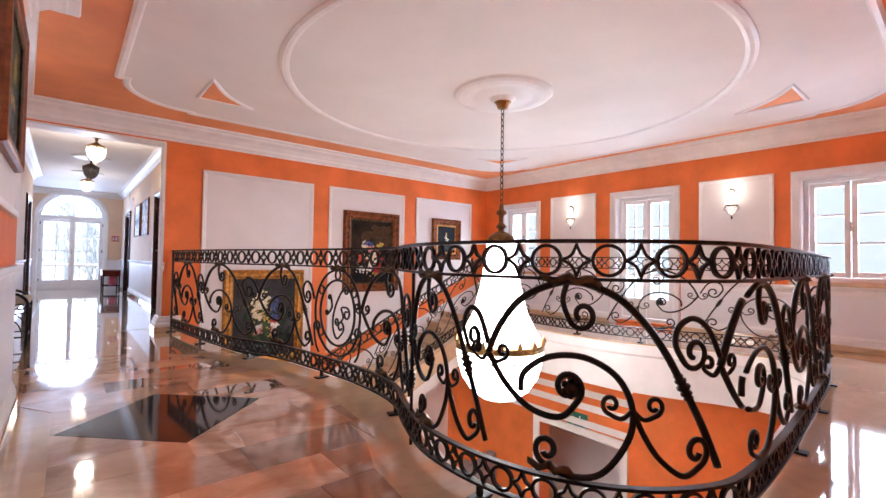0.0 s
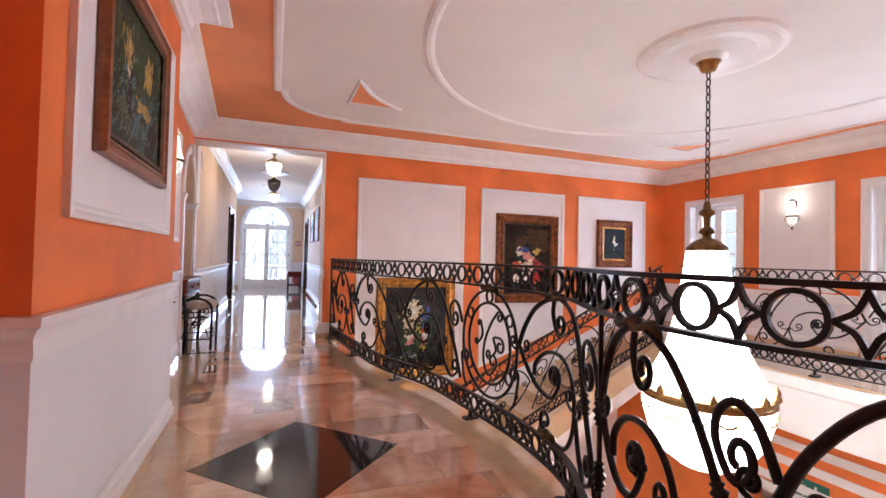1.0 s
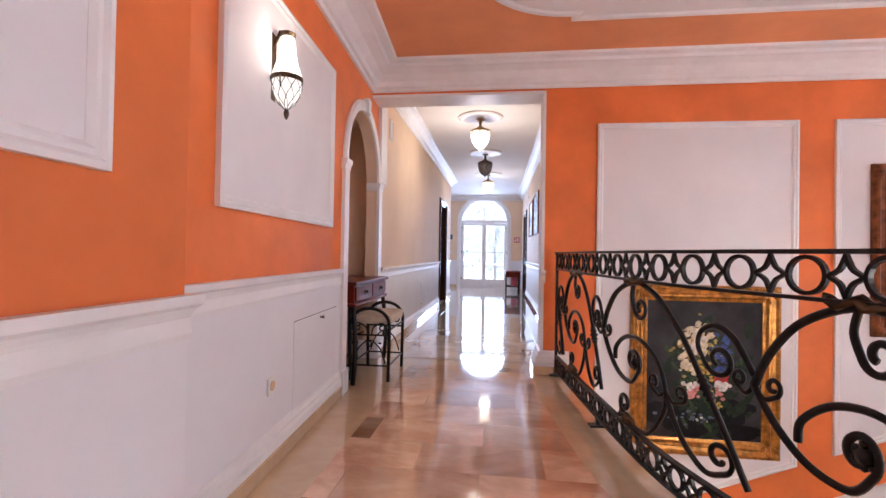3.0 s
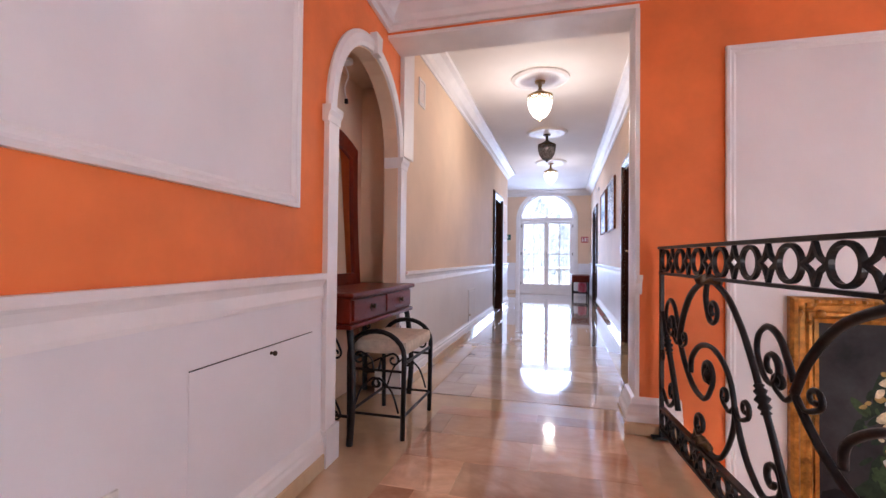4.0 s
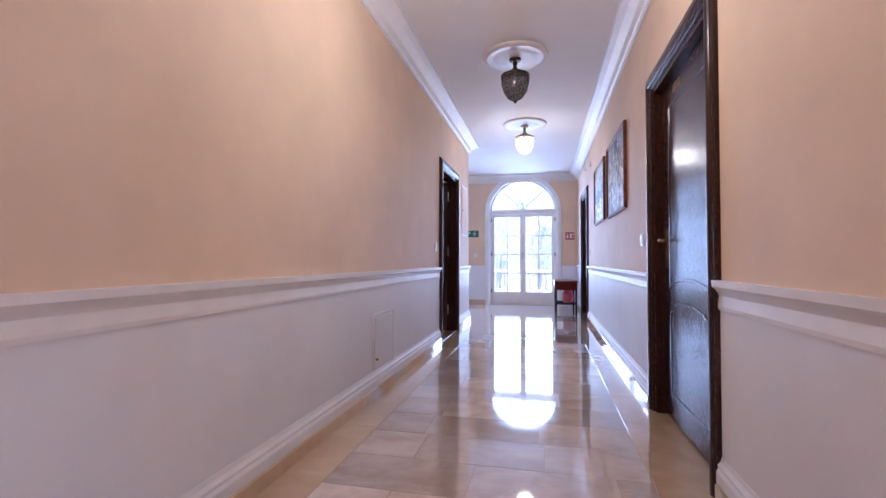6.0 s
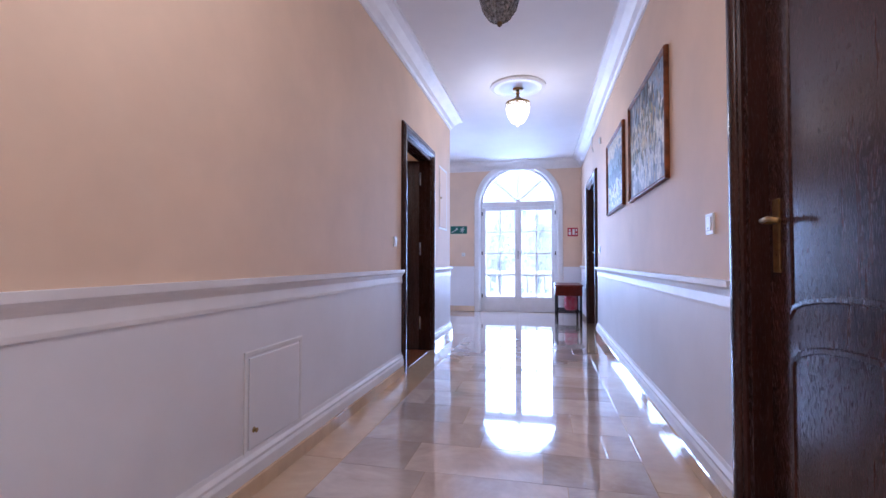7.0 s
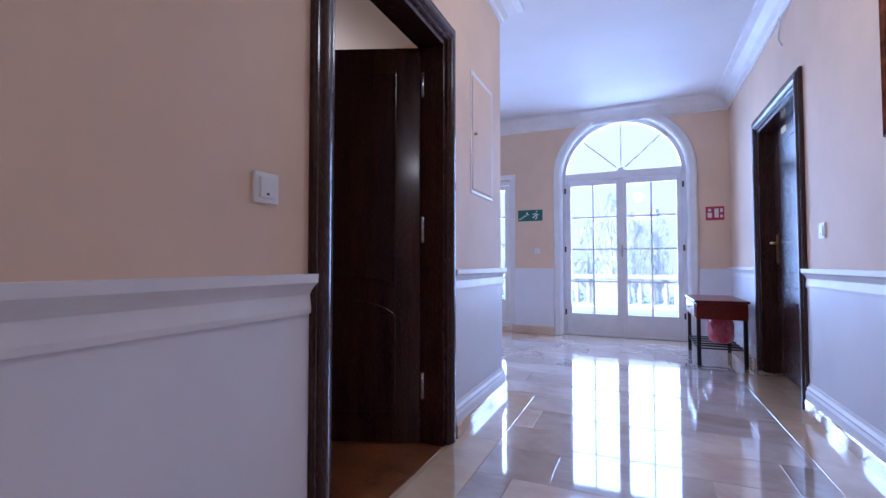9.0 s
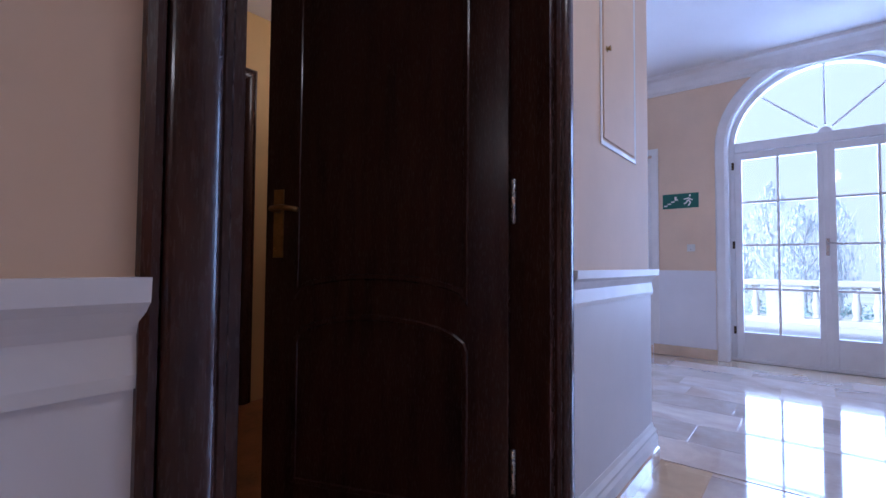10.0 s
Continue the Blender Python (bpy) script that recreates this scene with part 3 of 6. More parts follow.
# ---- arched niche trim ----
ap = [(AC + AR * math.cos(k * math.pi / 24), AZ + AR * math.sin(k * math.pi / 24)) for k in range(25)]
structure("arch_trim", sweep(ap[::-1], [(0, -0.01), (0.085, -0.01), (0.085, 0.012), (0.065, 0.026), (0.02, 0.026), (0, 0.018)], m=on_slant(0, 0)), TRIM, "white moulded arch round the niche", "arch moulding")
for y0, y1 in ((AY0 - 0.10, AY0 + 0.004), (AY1 - 0.004, 8.407)):
    structure("pilaster", prism([(y0, 0.16), (y1, 0.16), (y1, AZ - 0.06), (y0, AZ - 0.06)], 0.126, on_slant(0, 0, -0.10)), TRIM, "white pilaster of the niche arch", "pilaster")
    structure("capital", sweep([(slant_x(y1) + 0.026, y1 + 0.012), (slant_x(y0) + 0.026, y0 - 0.015)], [(-0.12, 0), (0.004, 0), (0.008, 0.03), (0.018, 0.05), (0.020, 0.075), (-0.12, 0.075)], m=pose(0, 0, AZ - 0.075)), TRIM, "white moulded capital of the niche arch", "capital")
    structure("plinth", prism([(y0 - 0.015, 0), (y1 + 0.015, 0), (y1 + 0.015, 0.17), (y0 - 0.015, 0.17)], 0.19, on_slant(0, 0, -0.15)), TRIM, "white plinth of the niche arch", "plinth")
# a keystone on the arch
structure("keystone", prism([(AC - 0.035, AZ + AR - 0.012), (AC + 0.035, AZ + AR - 0.012), (AC + 0.05, AZ + AR + 0.11), (AC - 0.05, AZ + AR + 0.11)], 0.045, on_slant(0, 0)), TRIM, "white plaster keystone of the niche arch", "keystone")


# ---- windows ----
def casement(name, m, w, h, rows, mid=True, label="white wooden window with glazing bars", door=False):
    """A window in its opening: frame, two sashes with glazing bars and panes; local x along, y up, z into the room."""
    t = thing(name, label, "window", m, kind="structure")

    def add(nm, bm, mat, lab=""):
        return part(nm, bm, mat, t, lab)
    fr = bmesh.new()
    for a in ((0, 0.055, 0, h), (w - 0.055, w, 0, h), (0.055, w - 0.055, 0, 0.055), (0.055, w - 0.055, h - 0.055, h)):
        box(a[0], a[1], a[2], a[3], -0.20, -0.11, 0.004, fr)
    add("window_frame", fr, TRIM)
    x0, x1 = 0.06, w - 0.06
    c = (x0 + x1) / 2
    low = 0.30 if door else 0.06
    for a, b in ((x0, c - 0.004), (c + 0.004, x1)):
        s = bmesh.new()
        for q in ((a, a + 0.055, 0.06, h - 0.06), (b - 0.055, b, 0.06, h - 0.06), (a + 0.055, b - 0.055, 0.06, low + 0.06), (a + 0.055, b - 0.055, h - 0.115, h - 0.06)):
            box(*q, -0.185, -0.125, 0.004, s)
        add("sash", s, TRIM)
        g0, g1, v0, v1 = a + 0.055, b - 0.055, low + 0.06, h - 0.115
        if door:
            mx = (g0 + g1) / 2
            add("glazing_bar", box(mx - 0.011, mx + 0.011, v0, v1, -0.168, -0.138), TRIM)
        for k in range(1, rows):
            z = v0 + (v1 - v0) * k / rows
            add("glazing_bar", box(g0, g1, z - 0.011, z + 0.011, -0.170, -0.136), TRIM)
        p = add("pane", box(g0, g1, v0, v1, -0.156, -0.152), GLASS)
        p.visible_shadow = False
    add("handle", box(c - 0.012, c + 0.012, h * 0.48, h * 0.48 + 0.11, -0.125, -0.10, 0.004), STEEL, "small steel window handle")
    return t


def window_trim(y0, y1, z0, z1):
    o = [(y0, z0), (y0, z1), (y1, z1), (y1, z0)]
    b = sweep(o, [(0.0, 0), (0.095, 0), (0.095, 0.02), (0.08, 0.03), (0.02, 0.026), (0.0, 0.012)], m=on_right(0, 0))
    structure("window_trim", b, TRIM, "white moulded window casing", "casing")


for k, (w, z0) in enumerate(((W1, 0.78), (W2, 0.06), (W3, 0.78))):
    casement("window_%d" % (k + 1), on_right(w[0], z0), w[1] - w[0], 2.03 - z0, 3 if z0 > 0.5 else 4, door=z0 < 0.5)
    window_trim(w[0], w[1], z0 - (0.0 if z0 > 0.5 else 0.06), 2.03)
    structure("window_reveal", sweep([(w[0], z0), (w[0], 2.03), (w[1], 2.03), (w[1], z0)], [(-0.001, -0.34), (-0.006, -0.34), (-0.006, 0.0), (-0.001, 0.0)], m=on_right(0, 0)), TRIM, "white window reveal", "reveal")
    if z0 > 0.5:
        structure("window_sill", box(HX1 - 0.05, HX1 + 0.12, w[0] - 0.12, w[1] + 0.12, z0 - 0.045, z0 - 0.003, 0.008), BORDER, "beige marble window sill", "sill")

# arched glass door at the corridor's end
ad = thing("window_4", "white arched double glass door with glazing bars", "glass door", on_far(EX, 0, END_Y + 0.16), kind="structure")
arcp = [(ER * math.cos(k * math.pi / 24), ES + ER * math.sin(k * math.pi / 24)) for k in range(25)]
part("frame", sweep([(ER, 0.0)] + arcp + [(-ER, 0.0)], [(0, -0.04), (0.045, -0.04), (0.045, 0.04), (0, 0.04)]), TRIM, ad)
part("threshold", box(-ER, ER, 0.0, 0.022, -0.06, 0.06), TRIM, ad)
part("transom", box(-ER + 0.05, ER - 0.05, ES - 0.03, ES + 0.06, -0.04, 0.045, 0.006), TRIM, ad)
lowz, sw = 0.27, 0.056
for a, b in ((-ER + 0.047, -0.004), (0.004, ER - 0.047)):
    s = bmesh.new()
    for q in ((a, a + sw, 0.02, ES - 0.035), (b - sw, b, 0.02, ES - 0.035), (a + sw, b - sw, 0.02, lowz), (a + sw, b - sw, ES - 0.10, ES - 0.035)):
        box(*q, -0.03, 0.03, 0.005, s)
    leaf = part("door_leaf", s, TRIM, ad)
    g0, g1, v0, v1 = a + sw, b - sw, lowz, ES - 0.10
    mx = (g0 + g1) / 2
    part("glazing_bar", box(mx - 0.010, mx + 0.010, v0, v1, -0.018, 0.018), TRIM, leaf)
    for k in range(1, 4):
        z = v0 + (v1 - v0) * k / 4
        part("glazing_bar", box(g0, g1, z - 0.010, z + 0.010, -0.016, 0.016), TRIM, leaf)
    p = part("pane", box(g0, g1, v0, v1, -0.003, 0.003), GLASS, leaf)
    p.visible_shadow = False
    for z in (0.25, 1.05, 1.80):
        hx = a - 0.012 if a < 0 else b + 0.012
        part("hinge", box(hx - 0.010, hx + 0.010, z, z + 0.07, 0.03, 0.05, 0.003), BRONZE, leaf, "dark bronze hinge")
part("astragal", box(-0.022, 0.022, 0.02, ES - 0.035, -0.034, 0.036, 0.006), TRIM, ad)
hl = box(-0.013, 0.013, 0.98, 1.13, 0.034, 0.044, 0.004)
tube([(0, 1.09, 0.040), (0, 1.09, 0.075), (0.012, 1.088, 0.085), (0.10, 1.080, 0.085)], 0.008, 8, bm=hl)
part("handle", hl, STEEL, ad, "steel lever handle")
rad = bmesh.new()
for k in range(1, 4):
    a = k * math.pi / 4
    ca, sa = math.cos(a), math.sin(a)
    tube([(0.07 * ca, ES + 0.06 + 0.07 * sa, 0), ((ER - 0.05) * ca, ES + 0.02 + (ER - 0.05) * sa, 0)], 0.010, 6, bm=rad)
part("glazing_bar", rad, TRIM, ad)
part("hub", lathe([(0.001, 0), (0.045, 0), (0.052, 0.02), (0.048, 0.05), (0.001, 0.055)], 20, Matrix(((1, 0, 0, 0), (0, 1, 0, ES + 0.06), (0, 0, 1, -0.03), (0, 0, 0, 1)))), TRIM, ad)
pf = [(x * 0.95, ES + 0.03 + (z - ES) * 0.94) for x, z in arcp]
p = part("pane", prism(pf, 0.005), GLASS, ad)
p.visible_shadow = False
op = [(EX + x, z) for x, z in [(ER, 0.0)] + arcp + [(-ER, 0.0)]]
structure("arch_trim", sweep(op, [(0, 0), (-0.095, 0), (-0.095, 0.02), (-0.08, 0.032), (-0.02, 0.028), (0, 0.012)], m=on_far(0, 0, END_Y)), TRIM, "white moulded casing of the arched door", "casing")
structure("reveal", sweep(op, [(-0.001, -0.28), (0.004, -0.28), (0.004, 0.0), (-0.001, 0.0)], m=on_far(0, 0, END_Y)), TRIM, "white reveal of the arched door", "reveal")
casement("window_5", on_far(EW2[0], 0.06, END_Y), EW2[1] - EW2[0], 1.96, 4, door=True, label="white glass door with glazing bars")
structure("window_trim", sweep([(EW2[0], 0), (EW2[0], 2.02), (EW2[1], 2.02), (EW2[1], 0)], [(0, 0), (0.06, 0), (0.06, 0.02), (0, 0.012)], m=on_far(0, 0, END_Y)), TRIM, "white casing of a glass door", "casing")

# the niche's inner arch
structure("arch_soffit", sweep([(AY0, 0.17)] + ap[::-1] + [(AY1, 0.17)], [(-0.001, -0.10), (-0.006, -0.10), (-0.006, 0.0), (-0.001, 0.0)], m=on_slant(0, 0)), CREAM, "cream plaster inside the niche arch", "reveal")


# ---- wrought-iron railings ----
class Run:
    """A line on plan, walked by its length, with a rise for stairs."""

    def __init__(self, pts, rise=0.0, z=0.0):
        self.p = [Vector((a, b)) for a, b in pts]
        self.s = [0.0]
        for a, b in zip(self.p, self.p[1:]):
            self.s.append(self.s[-1] + (b - a).length)
        self.length, self.rise, self.z = self.s[-1], rise, z

    def at(self, s, v=0.0):
        k = 0
        while k < len(self.s) - 2 and self.s[k + 1] < s:
            k += 1
        f = (s - self.s[k]) / (self.s[k + 1] - self.s[k])
        q = self.p[k].lerp(self.p[k + 1], f)
        return Vector((q.x, q.y, self.z + self.rise * s + v))

    def placed(self, s, v):
        d = self.at(min(s + 0.03, self.length)) - self.at(max(s - 0.03, 0))
        d.normalize()
        side = Vector((-d.y, d.x, 0)).normalized()
        o = self.at(s, v)
        return Matrix(((d.x, side.x, 0, o.x), (d.y, side.y, 0, o.y), (d.z, 0, 1, o.z), (0, 0, 0, 1)))


def curl(pts, way, r, turns=1.15, k=26, end=0.30):
    """Carries a curve on into a spiral that winds to the left (way 1) or right (-1)."""
    p, q = np.array(pts[-1]), np.array(pts[-2])
    a = math.atan2(p[1] - q[1], p[0] - q[0])
    out, total = [], turns * 2 * math.pi
    for i in range(k):
        rho = r * (1 - (1 - end) * i / k)
        da = total / k
        a += way * da / 2
        p = p + np.array((math.cos(a), math.sin(a))) * rho * da
        a += way * da / 2
        out.append(p)
    return list(pts) + out


def scroll(mid, first=None, last=None):
    pts = spline(mid, 6)
    if last:
        pts = curl(pts, *last)
    if first:
        pts = curl(pts[::-1], *first)[::-1]
    return pts


# scrolls of one bay, 1 wide and 0.72 high: middle points, then the windings at both ends
BAY = [
    ([(0.0, 0.416), (0.063, 0.534), (0.18, 0.65), (0.37, 0.712), (0.538, 0.67), (0.654, 0.58), (0.741, 0.474), (0.82, 0.35), (0.908, 0.207), (0.985, 0.06)], None, None),
    ([(0.36, 0.705), (0.345, 0.64), (0.37, 0.575)], None, (1, 0.055)),
    ([(0.0, 0.416), (0.093, 0.308), (0.208, 0.231), (0.337, 0.217), (0.408, 0.283)], None, (1, 0.060)),
    ([(0.166, 0.29), (0.18, 0.36), (0.287, 0.43), (0.431, 0.441), (0.558, 0.379), (0.617, 0.267), (0.597, 0.155), (0.497, 0.035), (0.37, 0.012), (0.27, 0.04)], None, (-1, 0.052)),
    ([(0.617, 0.267), (0.575, 0.235), (0.525, 0.25)], None, (-1, 0.034)),
    ([(0.617, 0.267), (0.66, 0.235), (0.71, 0.25)], None, (1, 0.034)),
    ([(0.617, 0.267), (0.66, 0.18), (0.724, 0.098), (0.82, 0.04), (0.90, 0.07)], None, (1, 0.055)),
    ([(0.82, 0.44), (0.785, 0.50), (0.80, 0.56), (0.862, 0.59), (0.935, 0.555), (1.0, 0.45)], (1, 0.060), None),
    ([(0.0, 0.416), (-0.035, 0.385), (-0.075, 0.40)], None, (-1, 0.030)),
    ([(0.0, 0.416), (0.04, 0.385), (0.085, 0.40)], None, (1, 0.030)),
]


def ring_mesh(r):
    bm = sweep([(r * math.cos(k * math.pi / 12), r * math.sin(k * math.pi / 12)) for k in range(24)], [(-0.006, -0.008), (0.006, -0.008), (0.006, 0.008), (-0.006, 0.008)], closed=True)
    bmesh.ops.transform(bm, matrix=Matrix.Rotation(radians(90), 4, "X"), verts=bm.verts)
    me = bpy.data.meshes.new("ring")
    bm.to_mesh(me)
    bm.free()
    me.materials.append(IRON)
    return me


def star_mesh(r, w):
    o = []
    for q in range(4):
        a0 = q * 90
        c = (w * (1 if q in (0, 3) else -1), r * (1 if q in (0, 1) else -1))
        tips = [(w, 0), (0, r), (-w, 0), (0, -r)]
        a, b = tips[q], tips[(q + 1) % 4]
        for k in range(5):
            f = k / 5
            x, y = a[0] * (1 - f) + b[0] * f, a[1] * (1 - f) + b[1] * f
            pull = 0.30 * math.sin(f * math.pi)
            o.append((x * (1 - pull), y * (1 - pull)))
    bm = sweep(o, [(-0.005, -0.007), (0.006, -0.007), (0.006, 0.007), (-0.005, 0.007)], closed=True)
    bmesh.ops.transform(bm, matrix=Matrix.Rotation(radians(90), 4, "X"), verts=bm.verts)
    me = bpy.data.meshes.new("star")
    bm.to_mesh(me)
    bm.free()
    me.materials.append(IRON)
    return me


RING_TOP, RING_LOW = ring_mesh(0.054), ring_mesh(0.044)
STAR_TOP, STAR_LOW = star_mesh(0.058, 0.050), star_mesh(0.048, 0.040)


def leaf_bm():
    """An acanthus leaf bent over the top of an arch."""
    bm = bmesh.new()
    rows = []
    for i in range(9):
        f = i / 8
        u = -0.11 + 0.22 * f
        w = 0.034 * math.sin(f * math.pi) ** 0.6 * (1 + 0.22 * math.sin(f * 22)) + 0.003
        h = 0.022 - 1.4 * u * u + 0.012 * math.sin(f * 17) + (0.022 if f < 0.08 else 0)
        rows.append([bm.verts.new((u, -w, h - 0.012)), bm.verts.new((u, -w * 0.5, h + 0.006)), bm.verts.new((u, 0, h + 0.014)), bm.verts.new((u, w * 0.5, h + 0.006)), bm.verts.new((u, w, h - 0.012)), bm.verts.new((u, 0, h - 0.016))])
    for a, b in zip(rows, rows[1:]):
        for k in range(6):
            bm.faces.new((a[k], a[(k + 1) % 6], b[(k + 1) % 6], b[k]))
    bm.faces.new(rows[0])
    bm.faces.new(rows[-1][::-1])
    return bm


def rosette_bm(r=0.042):
    bm = lathe([(0.001, -0.016), (r * 0.5, -0.014), (r * 0.55, 0.014), (0.001, 0.024)], 10)
    for k in range(7):
        a = k * 2 * math.pi / 7
        c = Vector((math.cos(a), math.sin(a), 0)) * r * 0.68
        sub = bmesh.ops.create_icosphere(bm, subdivisions=1, radius=r * 0.36)["verts"]
        for v in sub:
            v.co = Vector((v.co.x, v.co.y, v.co.z * 0.7)) + c
    bmesh.ops.transform(bm, matrix=Matrix.Rotation(radians(90), 4, "X"), verts=bm.verts)
    return bm


def knot_bm():
    """Twisted collars on a bar."""
    return lathe([(0.010, -0.05), (0.018, -0.045), (0.012, -0.036), (0.022, -0.026), (0.014, -0.014), (0.026, 0.0), (0.014, 0.014), (0.022, 0.026), (0.012, 0.036), (0.018, 0.045), (0.010, 0.05)], 8)


def shared(name, bm, mat):
    bmesh.ops.recalc_face_normals(bm, faces=bm.faces)
    me = bpy.data.meshes.new(name)
    bm.to_mesh(me)
    bm.free()
    me.materials.append(mat)
    me.polygons.foreach_set("use_smooth", [True] * len(me.polygons))
    return me


LEAF, ROSETTE, KNOT = shared("leaf", leaf_bm(), BRONZE), shared("rosette", rosette_bm(), IRON), shared("knot", knot_bm(), IRON)


def piece(name, me, m, parent, label=""):
    ob = new(name, me)
    ob.parent = parent
    ob.matrix_basis = m
    if label:
        ob["label"] = label
    return ob


TOP0, TOP1, LOW0, LOW1 = 0.905, 1.030, 0.062, 0.165


def bars(run, t, n=70):
    for nm, z0, z1, hw in (("handrail", TOP1, TOP1 + 0.014, 0.022), ("bar", TOP0 - 0.012, TOP0, 0.016), ("bar", LOW1, LOW1 + 0.012, 0.014), ("bar", LOW0 - 0.012, LOW0, 0.014)):
        pts = [run.at(run.length * k / n) for k in range(n + 1)]
        part(nm, sweep(pts, [(-hw, z0), (hw, z0), (hw, z1), (-hw, z1)]), IRON, t)


def friezes(run, t):
    for z0, z1, rm, sm, pitch in ((TOP0, TOP1, RING_TOP, STAR_TOP, 0.212), (LOW0, LOW1, RING_LOW, STAR_LOW, 0.172)):
        n = int(run.length / pitch)
        step = run.length / n
        zc = (z0 + z1) / 2
        for k in range(n):
            piece("ring", rm, run.placed((k + 0.28) * step, zc), t)
            piece("star", sm, run.placed((k + 0.78) * step, zc), t)


def bay(run, t, s0, s1, mirror=False, hv=0.72, thick=0.0105):
    w = s1 - s0

    def put(u, v):
        u = min(max(u, -0.11), 1.0)
        s = s0 + (1 - u if mirror else u) * w
        return run.at(min(max(s, 0.01), run.length - 0.01), LOW1 + 0.012 + v)
    for i, (mid, first, last) in enumerate(BAY):
        pts = [p for p in scroll(mid, first, last) if 0.015 < s0 + (1 - p[0] if mirror else p[0]) * w < run.length - 0.015]
        if len(pts) < 6:
            continue
        big = (1.25, 1.0, 1.1, 1.1, 0.8, 0.8, 1.0, 1.0, 0.8, 0.8)[i]
        part("scroll", tube([put(u, v) for u, v in pts], thick * big * 0.86, 6, flat=1.25), IRON, t, smooth=True)
    if s0 < 0:
        a, b = put(0.79, 0.40), put(0.85, 0.30)
        piece("knot", KNOT, Matrix.Translation((a + b) / 2) @ (b - a).normalized().to_track_quat("Z", "Y").to_matrix().to_4x4(), t)
        return
    s = s0 + (0.37 if not mirror else 0.63) * w
    if s > run.length - 0.1:
        return
    piece("leaf", LEAF, run.placed(s, LOW1 + 0.715), t, "bronzed acanthus leaf")
    e = scroll(*BAY[2])[-1]
    s = s0 + (e[0] if not mirror else 1 - e[0]) * w
    piece("rosette", ROSETTE, run.placed(s, LOW1 + 0.012 + e[1]), t)
    a, b = put(0.79, 0.40), put(0.85, 0.30)
    d = (b - a).normalized()
    c = s0 + (0.30 if not mirror else 0.70) * w
    piece("leaf", LEAF, run.placed(c, LOW1 + 0.03) @ Matrix.Scale(0.8, 4), t, "bronzed acanthus leaf")
    piece("knot", KNOT, Matrix.Translation((a + b) / 2) @ d.to_track_quat("Z", "Y").to_matrix().to_4x4(), t)


def oval(run, t, s0, s1):
    """The round panel with a monogram of scrolls."""
    c, hw = (s0 + s1) / 2, (s1 - s0) / 2

    def put(u, v):
        return run.at(c + u, LOW1 + 0.375 + v)
    for f in (1.0, 0.76):
        o = [put(hw * f * math.cos(k * math.pi / 24), 0.335 * f * math.sin(k * math.pi / 24)) for k in range(49)]
        part("oval_ring", tube(o, 0.010, 6), IRON, t, smooth=True)
    for a in (35, 90, 145, 215, 325):
        piece("ring", RING_LOW, run.placed(c + hw * 0.88 * math.cos(radians(a)), LOW1 + 0.375 + 0.335 * 0.88 * math.sin(radians(a))) @ Matrix.Scale(0.8, 4), t)
    for mid, first, last in (([(0.10, 0.20), (0.02, 0.12), (-0.05, 0.0), (-0.06, -0.12), (0.0, -0.20), (0.08, -0.15)], (-1, 0.035), (1, 0.05)),
                             ([(0.13, 0.05), (0.06, 0.04), (0.09, -0.03), (0.02, -0.09)], (-1, 0.05), (-1, 0.03)),
                             ([(-0.14, -0.02), (-0.08, 0.04), (-0.10, 0.12)], (-1, 0.02), (1, 0.02))):
        part("scroll", tube([put(u * hw / 0.34, v) for u, v in scroll(mid, first, last)], 0.008, 6), IRON, t, smooth=True)
    piece("leaf", LEAF, run.placed(c, LOW1 + 0.71), t, "bronzed acanthus leaf")
    for sgn in (-1, 1):
        part("scroll", tube([put(sgn * u, v) for u, v in scroll([(hw * 0.80, -0.34), (hw * 0.95, -0.28), (hw * 1.05, -0.15)], None, (1, 0.05))], 0.009, 6), IRON, t, smooth=True)


def post(run, t, s, top=None):
    z = (top or TOP1) + 0.014
    part("post", box(-0.011, 0.011, -0.011, 0.011, 0.0, z, 0.003), IRON, t).matrix_basis = run.placed(s, 0.0)
    part("foot", box(-0.05, 0.05, -0.022, 0.022, 0.0, 0.014, 0.004), IRON, t).matrix_basis = run.placed(s, 0.0) @ Matrix.Rotation(radians(90), 4, "Z")


def feet(run, t, n):
    for k in range(1, n):
        f = bmesh.new()
        box(-0.03, 0.03, -0.05, 0.05, -0.002, 0.010, 0.003, f)
        box(-0.010, 0.010, -0.010, 0.010, 0.010, LOW0 - 0.008, 0, f)
        part("foot", f, IRON, t).matrix_basis = run.placed(run.length * k / n, 0.0)


cut_a = next(i for i, p in enumerate(RAIL) if p[0] > 2.55)
cut_b = next(i for i, p in enumerate(RAIL) if p[0] > 6.2)
RA, RB, RC = Run(RAIL[:cut_a + 1]), Run(RAIL[cut_a:cut_b + 1]), Run(RAIL[cut_b:])
ra = thing("gallery_railing", "black wrought-iron scrollwork railing along the curved stairwell edge", "railing", group="gallery railings")
bars(RA, ra, 120)
friezes(RA, ra)
s_post = 4.84
BW = (RA.length - s_post) / 2
post(RA, ra, 0.0)
part("slim_post", box(-0.0075, 0.0075, -0.0075, 0.0075, 0.0, TOP0, 0.002), IRON, ra).matrix_basis = RA.placed(s_post, 0.0)
for z in (0.34, 0.56):
    piece("knot", KNOT, RA.placed(s_post, z), ra)
for a, b in ((-0.62, 0.27), (0.27, 1.17), (1.17, 2.30), (2.30, 3.14), (3.82, s_post - 0.02), (s_post + 0.02, s_post + 0.76 * BW), (s_post + 0.76 * BW, s_post + 1.80 * BW), (s_post + 1.80 * BW, s_post + 2.8 * BW)):
    bay(RA, ra, a, b)
oval(RA, ra, 3.16, 3.80)
